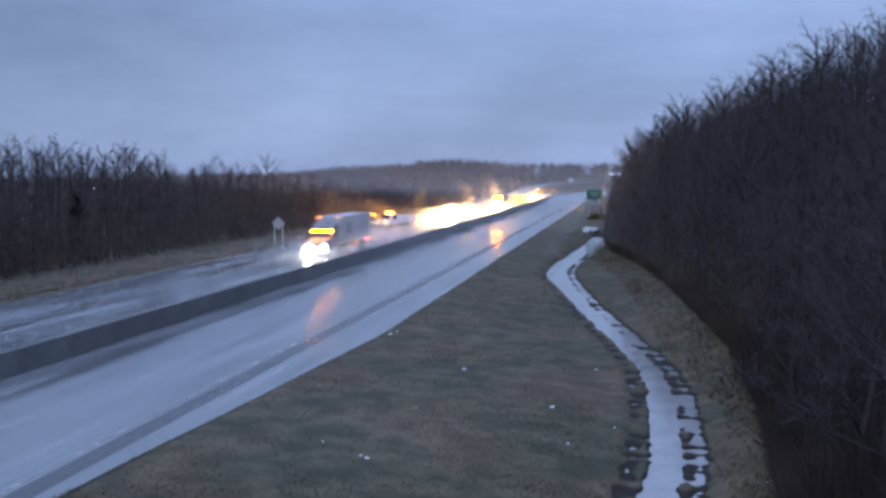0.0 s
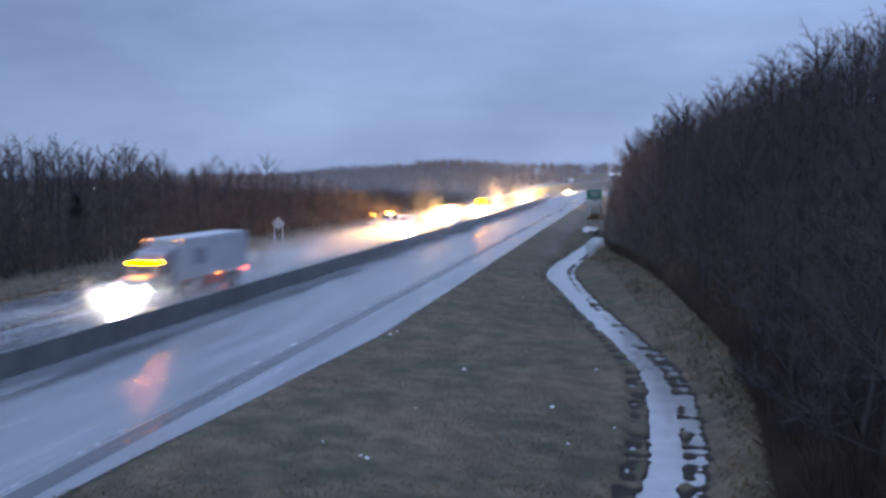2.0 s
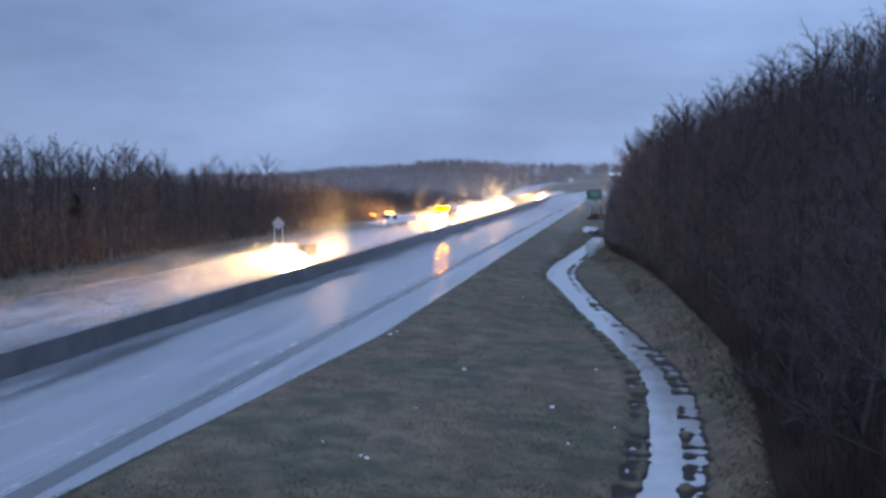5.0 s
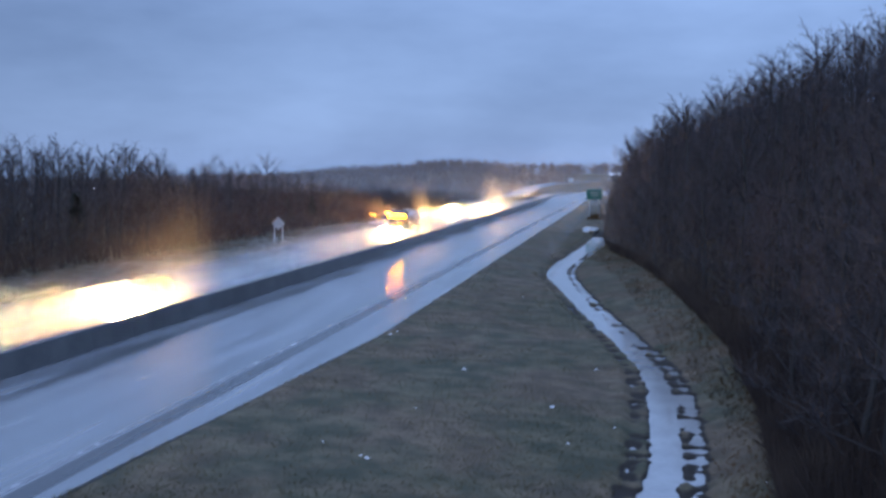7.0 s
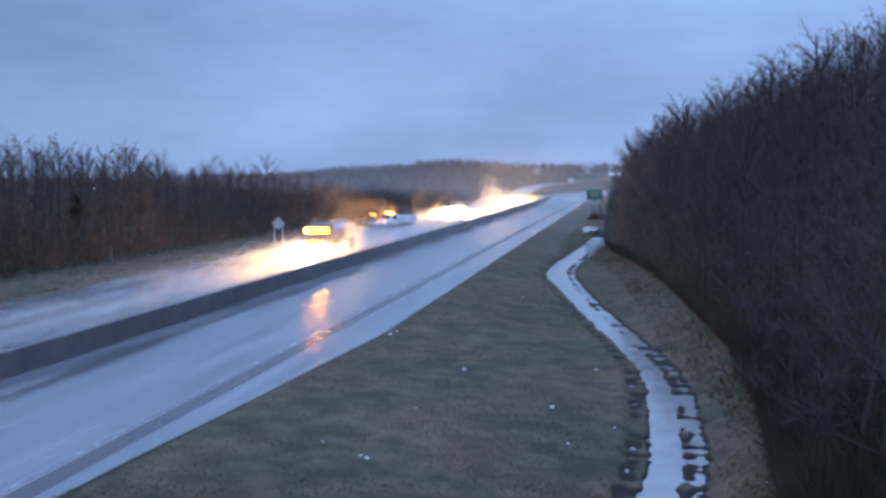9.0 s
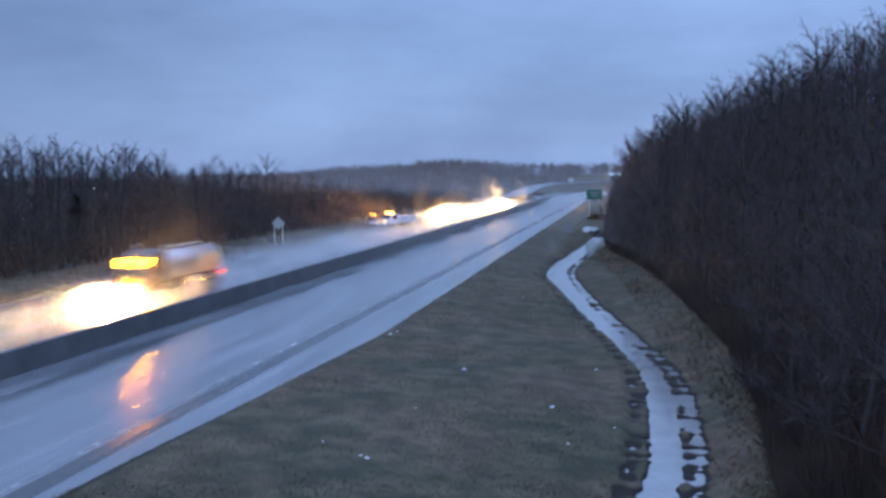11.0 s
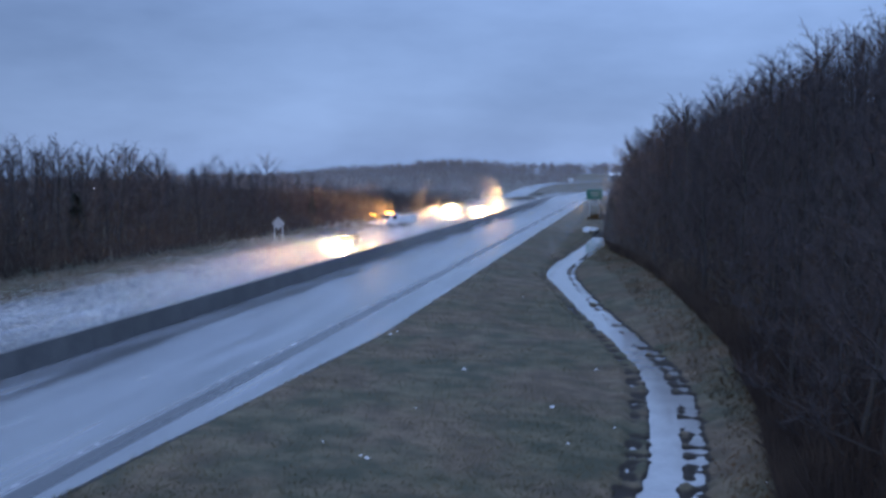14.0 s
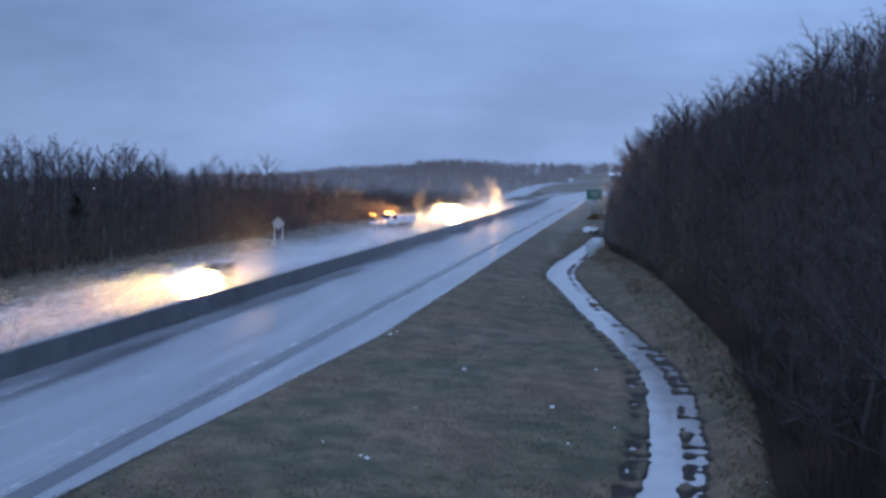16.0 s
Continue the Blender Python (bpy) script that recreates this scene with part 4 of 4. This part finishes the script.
def tank_semi():
    root = thing("tanker_truck", "tanker truck with polished steel tank and amber roof lamps", "truck")
    tractor(root, M_DARKPAINT, M_TRUCK)
    bm = bmesh.new()
    rod(bm, (0, 6.0, 2.3), (0, 14.1, 2.3), 1.05, 1.05, 32)
    for y, d in ((6.0, -1), (14.1, 1)):
        bmesh.ops.create_uvsphere(bm, u_segments=32, v_segments=16, radius=1.05, matrix=pose(0, y, 2.3) @ Matrix.Diagonal((1, 0.3, 1, 1)))
    tank = part("tank", bm, M_STEEL, root, "shiny steel tank")
    for p in tank.data.polygons:
        p.use_smooth = True
    for y in (6.9, 8.6, 10.3, 12.0, 13.6):
        b = bmesh.new()
        rod(b, (0, y - 0.04, 2.3), (0, y + 0.04, 2.3), 1.075, 1.075, 32)
        part("tank_ring", b, M_STEEL, tank)
    part("catwalk", box(bmesh.new(), -0.3, 0.3, 7.4, 12.8, 3.36, 3.44, 0.01), M_DARKPAINT, root)
    for y in (8.2, 10.1, 12.0):
        b = bmesh.new()
        rod(b, (0, y, 3.3), (0, y, 3.6), 0.28, 0.24, 16)
        part("manhole", b, M_GALV, root)
    part("frame", box(bmesh.new(), -0.6, 0.6, 6.2, 14.5, 0.95, 1.35, 0.04), M_DARKPAINT, root)
    part("cabinet", box(bmesh.new(), 0.62, 1.2, 8.6, 10.1, 0.6, 1.3, 0.04), M_GALV, root)
    for sx in (-1, 1):
        part("mudguard", prism(bmesh.new(), [(10.7, 1.02), (11.0, 1.2), (13.9, 1.2), (14.2, 1.02), (14.1, 1.0), (13.8, 1.14), (11.1, 1.14), (10.8, 1.0)], sx * 0.72, sx * 1.22), M_DARKPAINT, root)
        marker(root, sx * 0.9, 14.55, 1.1, 0.3, 0.14, M_TAIL, "tail_lamp", "red tail lamp")
    for y, z in ((8.0, 1.1), (10.4, 1.0)):
        part("side_marker", box(bmesh.new(), 1.2, 1.24, y - 0.09, y + 0.09, z - 0.045, z + 0.045, 0.01), M_BEACON, root, "amber side marker lamp")
    wheels(root, [(11.8, 0.98), (13.1, 0.98)], 0.5, 0.5)
    spray(root, 14.5, 2.6, 2.4, 80000, 22, 95)
    return root


def car(name, label, category, paint, lamp, seed, pickup=False, reach=60):
    root = thing(name, label, category)
    if pickup:
        side = [(0.0, 0.5), (0.02, 0.95), (0.25, 1.08), (1.45, 1.2), (2.1, 1.82), (3.5, 1.85), (3.75, 1.2), (5.6, 1.2), (5.65, 0.5)]
    else:
        side = [(0.0, 0.4), (0.02, 0.85), (0.2, 0.98), (1.2, 1.12), (1.95, 1.68), (3.9, 1.72), (4.6, 1.15), (4.7, 0.45)]
    back = side[-1][0]
    part("body", prism(bmesh.new(), side, -0.93, 0.93, 0.07), paint, root)
    a, b2 = side[3], side[4]
    part("windscreen", prism(bmesh.new(), [(a[0] + 0.06, a[1] + 0.07), (b2[0] - 0.04, b2[1] - 0.06), (b2[0] - 0.06, b2[1] - 0.03), (a[0] + 0.02, a[1] + 0.1)], -0.78, 0.78), M_GLASS, root)
    for sx in (-1, 1):
        part("side_window", prism(bmesh.new(), [(1.85, 1.22), (2.2, 1.6), (3.45, 1.62), (3.55, 1.22)], sx * 0.925, sx * 0.94), M_GLASS, root)
        part("mirror", box(bmesh.new(), sx * 1.03 - 0.09, sx * 1.03 + 0.09, 1.75, 1.87, 1.1, 1.27, 0.03), paint, root)
        marker(root, sx * 0.75, back + 0.01, 0.9, 0.24, 0.2, M_TAIL, "tail_lamp", "red tail lamp")
    part("grille", box(bmesh.new(), -0.5, 0.5, -0.02, 0.02, 0.6, 0.82, 0.01), M_DARKPAINT, root)
    part("bumper", box(bmesh.new(), -0.9, 0.9, -0.08, 0.1, 0.32, 0.55, 0.04), M_DARKPAINT, root)
    headlights(root, 0.68, 0.0, 0.78 if pickup else 0.7, 0.09, lamp)
    wheels(root, [(0.95, 0.8), (back - 1.0, 0.8)], 0.385, 0.24)
    spray(root, back, 1.9, 1.6, 40000, seed, reach)
    return root


def work_truck():
    """A wrecker that stands askew on the far shoulder, arms out ahead of its cab."""
    root = thing("wrecker_truck", "parked white wrecker truck with raised arms and amber beacons", "truck", pose(-38.9, 156.0, 0.0, 0, 0, -35))
    part("chassis", box(bmesh.new(), -0.45, 0.45, 0.2, 7.0, 0.55, 0.85, 0.03), M_DARKPAINT, root)
    part("cab", prism(bmesh.new(), [(0.0, 0.5), (0.0, 1.25), (1.0, 1.45), (1.5, 2.3), (2.9, 2.35), (2.9, 0.5)], -1.05, 1.05, 0.08), M_WHITE, root)
    part("windscreen", prism(bmesh.new(), [(1.02, 1.51), (1.45, 2.23), (1.42, 2.25), (0.98, 1.53)], -0.88, 0.88), M_GLASS, root)
    part("work_body", box(bmesh.new(), -1.15, 1.15, 3.0, 6.9, 0.75, 2.0, 0.05), M_WHITE, root, "white box body")
    for k in range(3):
        part("locker_door", box(bmesh.new(), 1.15, 1.17, 3.15 + 1.25 * k, 4.25 + 1.25 * k, 0.9, 1.85, 0.01), M_WHITE, root)
    for sx in (-1, 1):
        part("side_window", box(bmesh.new(), sx * 1.055 - 0.012, sx * 1.055 + 0.012, 1.6, 2.6, 1.5, 2.1, 0.01), M_GLASS, root)
        b = bmesh.new()
        rod(b, (sx * 0.45, 0.1, 1.25), (sx * 0.45, -1.5, 2.35), 0.1, 0.08, 10)
        arm = part("lift_arm", b, M_YELLOW, root, "yellow lifting arm")
        # no lamp known on the arms: added to give them their amber glow
        part("arm_lamp", box(bmesh.new(), sx * 0.45 - 0.12, sx * 0.45 + 0.12, -1.68, -1.56, 2.28, 2.4, 0.02), M_BEACON, arm, "amber glowing block added at the arm tip")
        b = bmesh.new()
        rod(b, (sx * 0.45, -0.2, 1.45), (sx * 0.45, -1.7, 1.0), 0.08, 0.07, 10)
        part("hydraulic_ram", b, M_GALV, root)
        marker(root, sx * 0.9, -0.01, 1.3, 0.2, 0.12, M_BEACON)
    part("crossbar", box(bmesh.new(), -0.9, 0.9, -1.8, -1.68, 0.85, 1.1, 0.03), M_WHITE, root)
    part("light_bar", box(bmesh.new(), -0.8, 0.8, 1.8, 2.1, 2.38, 2.66, 0.04), M_BEACON, root, "amber beacon bar")
    headlights(root, 0.8, -0.01, 0.95, 0.1, M_WARM)
    wheels(root, [(0.9, 0.9), (5.6, 0.88)], 0.44, 0.34)
    del SPIN[-4:]


def stopped_pickup():
    root = car("pickup_truck", "dark pickup standing on the shoulder with headlights on", "pickup", M_DARKPAINT, M_FLOOD, 31, True, 12)
    root.matrix_basis = pose(-37.6, 214.0, float(rise_left(214)), 0, 0, 5)
    # still cloud added so the standing pickup's headlights bloom as well
    CLOUD.pop().matrix_basis = root.matrix_basis.copy()
    del SPIN[-4:]


def puddle():
    rng = random.Random(9)
    v, cx, cy = [], -5.9, 172.0
    cz = max(height(cx + dx, cy + dy) for dx in (-2, 0, 2) for dy in (-8, 0, 8)) + 0.03
    for k in range(40):
        a = 2 * math.pi * k / 40
        r = 1 + 0.18 * math.sin(3 * a + 1) + 0.12 * math.sin(7 * a) + rng.uniform(-0.05, 0.05)
        v.append((cx + 1.3 * r * math.cos(a), cy + 8.0 * r * math.sin(a), cz))
    n = len(v)
    v += [(x, y, z - 0.6) for x, y, z in v]
    f = [tuple(range(n))] + [(k, (k + 1) % n, n + (k + 1) % n, n + k) for k in range(n)]
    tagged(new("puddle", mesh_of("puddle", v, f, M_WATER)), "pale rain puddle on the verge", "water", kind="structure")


DRIFT = 4.0  # the traffic drags the mist along with it, metres a second


def road_mist():
    """Fine spray that hangs over the far carriageway and drifts along it."""
    rng = np.random.default_rng(41)
    n = 110000
    near = rng.random(n) < 0.4
    y = np.where(near, 18 + 162 * rng.random(n) ** 0.7, rng.uniform(105, 364, n))
    x = rng.uniform(EDGE_L - 0.5, BARRIER - 0.4, n)
    z = 0.05 + rng.random(n) ** 2.0 * (1.5 + 0.8 * wave(x, y, 0.3, 3))
    p = np.stack([x + bend(y), y, z + rise_left(y)], 1)
    size = np.where(near, 0.0045 + 0.00019 * y, 0.007 + 0.00025 * y)
    ob = new("road_mist", slivers("road_mist", p, rng.normal(0, 1, (n, 3)) * size[:, None], rng.uniform(0.3, 1, n) * size, M_SPRAY, rng))
    return tagged(ob, "fine spray hanging over the far carriageway", "spray", kind="stuff")


def mist_material(name, thick, tall, clear_from=230.0, clear_to=345.0, near_from=0.0, near_to=10.0, verge_from=-2000.0, verge_to=-1000.0):
    """Drops too fine to see singly: a thin veil that fades out with height and drifts in and out of patches."""
    m = bpy.data.materials.new(name)
    m.use_nodes = True
    n, l = m.node_tree.nodes, m.node_tree.links
    n.remove(n["Principled BSDF"])
    tc, axes, patch = n.new("ShaderNodeTexCoord"), n.new("ShaderNodeSeparateXYZ"), n.new("ShaderNodeTexNoise")
    stretch = n.new("ShaderNodeMapping")
    stretch.inputs["Scale"].default_value = (1, 0.4, 1.3)
    l.new(tc.outputs["Object"], stretch.inputs["Vector"])
    l.new(tc.outputs["Object"], axes.inputs[0])
    l.new(stretch.outputs[0], patch.inputs["Vector"])
    patch.inputs["Scale"].default_value, patch.inputs["Detail"].default_value = 0.22, 3
    factors = []
    for value, a, b, lo, hi in ((axes.outputs["Z"], 0.0, tall, 1.0, 0.0), (patch.outputs["Fac"], 0.3, 0.7, 0.55, 1.3), (axes.outputs["Y"], clear_from, clear_to, 1.0, 0.0), (axes.outputs["Y"], near_from, near_to, 0.0, 1.0), (axes.outputs["X"], verge_from, verge_to, 0.05, 1.0)):
        r = n.new("ShaderNodeMapRange")
        r.interpolation_type = "SMOOTHSTEP"
        for key, v in zip(("From Min", "From Max", "To Min", "To Max"), (a, b, lo, hi)):
            r.inputs[key].default_value = v
        l.new(value, r.inputs["Value"])
        factors.append(r.outputs[0])
    out = None
    for f in factors:
        k = n.new("ShaderNodeMath")
        k.operation = "MULTIPLY"
        l.new(f, k.inputs[0])
        if out is None:
            k.inputs[1].default_value = thick
        else:
            l.new(out, k.inputs[1])
        out = k.outputs[0]
    d, t, x = n.new("ShaderNodeBsdfDiffuse"), n.new("ShaderNodeBsdfTranslucent"), n.new("ShaderNodeMixShader")
    d.inputs["Color"].default_value = t.inputs["Color"].default_value = (0.8, 0.8, 0.8, 1)
    l.new(d.outputs[0], x.inputs[1])
    l.new(t.outputs[0], x.inputs[2])
    clear, mix = n.new("ShaderNodeBsdfTransparent"), n.new("ShaderNodeMixShader")
    l.new(out, mix.inputs[0])
    l.new(clear.outputs[0], mix.inputs[1])
    l.new(x.outputs[0], mix.inputs[2])
    l.new(mix.outputs[0], n["Material Output"].inputs[0])
    return m


def mist_bank(label, line, half_left, half_right, tall, mat, k):
    """A long mound of mist over a line of (x, y, ground) points."""
    line = np.array(line, float)
    ring = np.linspace(0, np.pi, 15)
    way = np.gradient(line[:, :2], axis=0)
    side = np.stack([way[:, 1], -way[:, 0]], 1) / np.linalg.norm(way, axis=1, keepdims=True)
    i0, ga = np.meshgrid(np.arange(len(line)), ring, indexing="ij")
    wob = 1 + 0.1 * wave(i0 * 3.0, ga * 3, 0.3, 20 + k)
    out = np.where(np.cos(ga) > 0, half_right, half_left) * np.cos(ga) * (0.9 + 0.1 * wob)
    xy = line[i0, :2] + side[i0] * out[..., None]
    v = np.concatenate([xy, (line[i0, 2] + 0.03 + tall * np.sin(ga) ** 0.8 * wob)[..., None]], -1).reshape(-1, 3)
    nr = len(ring)
    i = np.arange((len(line) - 1) * (nr - 1))
    a = (i // (nr - 1)) * nr + i % (nr - 1)
    ob = new("mist_bank", mesh_of("mist_bank", v, np.stack([a, a + 1, a + nr + 1, a + nr], 1).tolist(), mat, True))
    tagged(ob, label, "mist", kind="stuff")


def mist_banks():
    road = [(-33.0 + float(bend(y)), y, float(rise_left(y))) for y in np.arange(10.0, 350.0, 3.0)]
    for k, (left, right, tall, thick) in enumerate(((2.8, 5.2, 3.2, 0.18), (7.6, 6.0, 5.5, 0.15), (11.0, 6.6, 10.0, 0.11))):
        mist_bank("thin bank of rain mist over the far carriageway", road, left, right, tall, mist_material("mist", thick, tall * 0.92, 230, 345, 10, 165, -37.5, -28.0), k)
    # rain hangs across the valley before the hills, and along the wooded hillside
    valley = [(x, 300 + 0.15 * x, 0.0) for x in np.arange(-260.0, 70.0, 6.0)]
    mist_bank("grey veil of rain across the valley", valley, 14, 14, 24, mist_material("rain_veil", 0.13, 20, 400, 500), 3)
    slope = [(float(woods_right(y)) + 3.5, y, height(float(woods_right(y)) + 3.5, y)) for y in np.arange(46.0, 247.0, 6.0)]
    mist_bank("grey veil of rain along the wooded hillside", slope, 5, 5, 14, mist_material("hill_mist", 0.09, 15, 200, 246, 46, 130), 4)
    near = [(-17.0 + float(bend(y)), y, float(rise_right(y)) - 0.3) for y in np.arange(40.0, 350.0, 3.0)]
    mist_bank("thin rain mist over the near carriageway", near, 8.2, 9.0, 5.0, mist_material("near_mist", 0.19, 4.2, 270, 345, 60, 150), 5)


warning_sign()
guide_sign()
lamp_pole("yard_lamp", "lone white lamp on a pole among dark woods", -59.6, 105.0, 7.1, M_LAMP, 0.07)
lamp_pole("yard_lamp", "orange yard lamp on a pole among distant woods", -32.5, 700.0, 15.4, M_WARM, 0.35)
far_house()
litter()
MIST = road_mist()
mist_banks()
puddle()
far_van()
SPIN.clear()
work_truck()
stopped_pickup()
TRAFFIC = []


def on_road(root, y0, speed, lane=-31.7, gain=0.0):
    """Where a vehicle is at the start, its speed, its lane and how fast it gathers speed."""
    TRAFFIC.append((root, y0, speed, lane, gain, SPIN[:], CLOUD.pop()))
    SPIN.clear()


SPIN.clear()
on_road(box_semi(), 98.9, 19.8)
on_road(car("sport_utility", "oncoming dark sport utility car with bright headlights", "car", M_DARKPAINT, M_HEAD, 23), 176.0, 16.7)
on_road(tank_semi(), 247.8, 14.43, gain=0.259)
on_road(car("sedan", "oncoming grey car with bright headlights", "car", M_GREYCAB, M_TRUCK, 24), 346.0, 14.2, gain=0.2)
on_road(car("oncoming_pickup", "oncoming pickup with bright headlights", "pickup", M_GREYCAB, M_HEAD, 25, True), 455.0, 17.0, -31.5)


def run(speed, gain, t):
    """The way gone after t seconds, gathering speed for the first twelve."""
    return speed * t + gain * min(t, 12.0) ** 2 + 24 * gain * max(0.0, t - 12.0)


def motions():
    walk(MIST, [(0.5 * k, pose(0, -DRIFT * 0.5 * k, 0)) for k in range(33)])
    for root, y0, speed, lane, gain, spin, cloud in TRAFFIC:
        rows = []
        for k in range(33):
            t = 0.5 * k
            y = y0 - run(speed, gain, t)
            h = math.degrees(math.atan(-float(bend(y + 3) - bend(y - 3)) / 6))
            pitch = math.degrees(math.atan(float(rise_left(y + 6) - rise_left(y - 3)) / 9))
            rows.append((t, pose(lane + float(bend(y)), y, float(rise_left(y)), pitch, 0, h)))
        walk(root, rows)
        walk(cloud, rows)
        # the wheels roll without slipping
        for wheel, m, r in spin:
            flat = m.to_3x3().to_4x4()
            walk(wheel, [(k / FPS, Matrix.Translation(m.translation) @ Matrix.Rotation(run(speed, gain, k / FPS) / max(r, 0.47), 4, "X") @ flat) for k in range(481)])


motions()
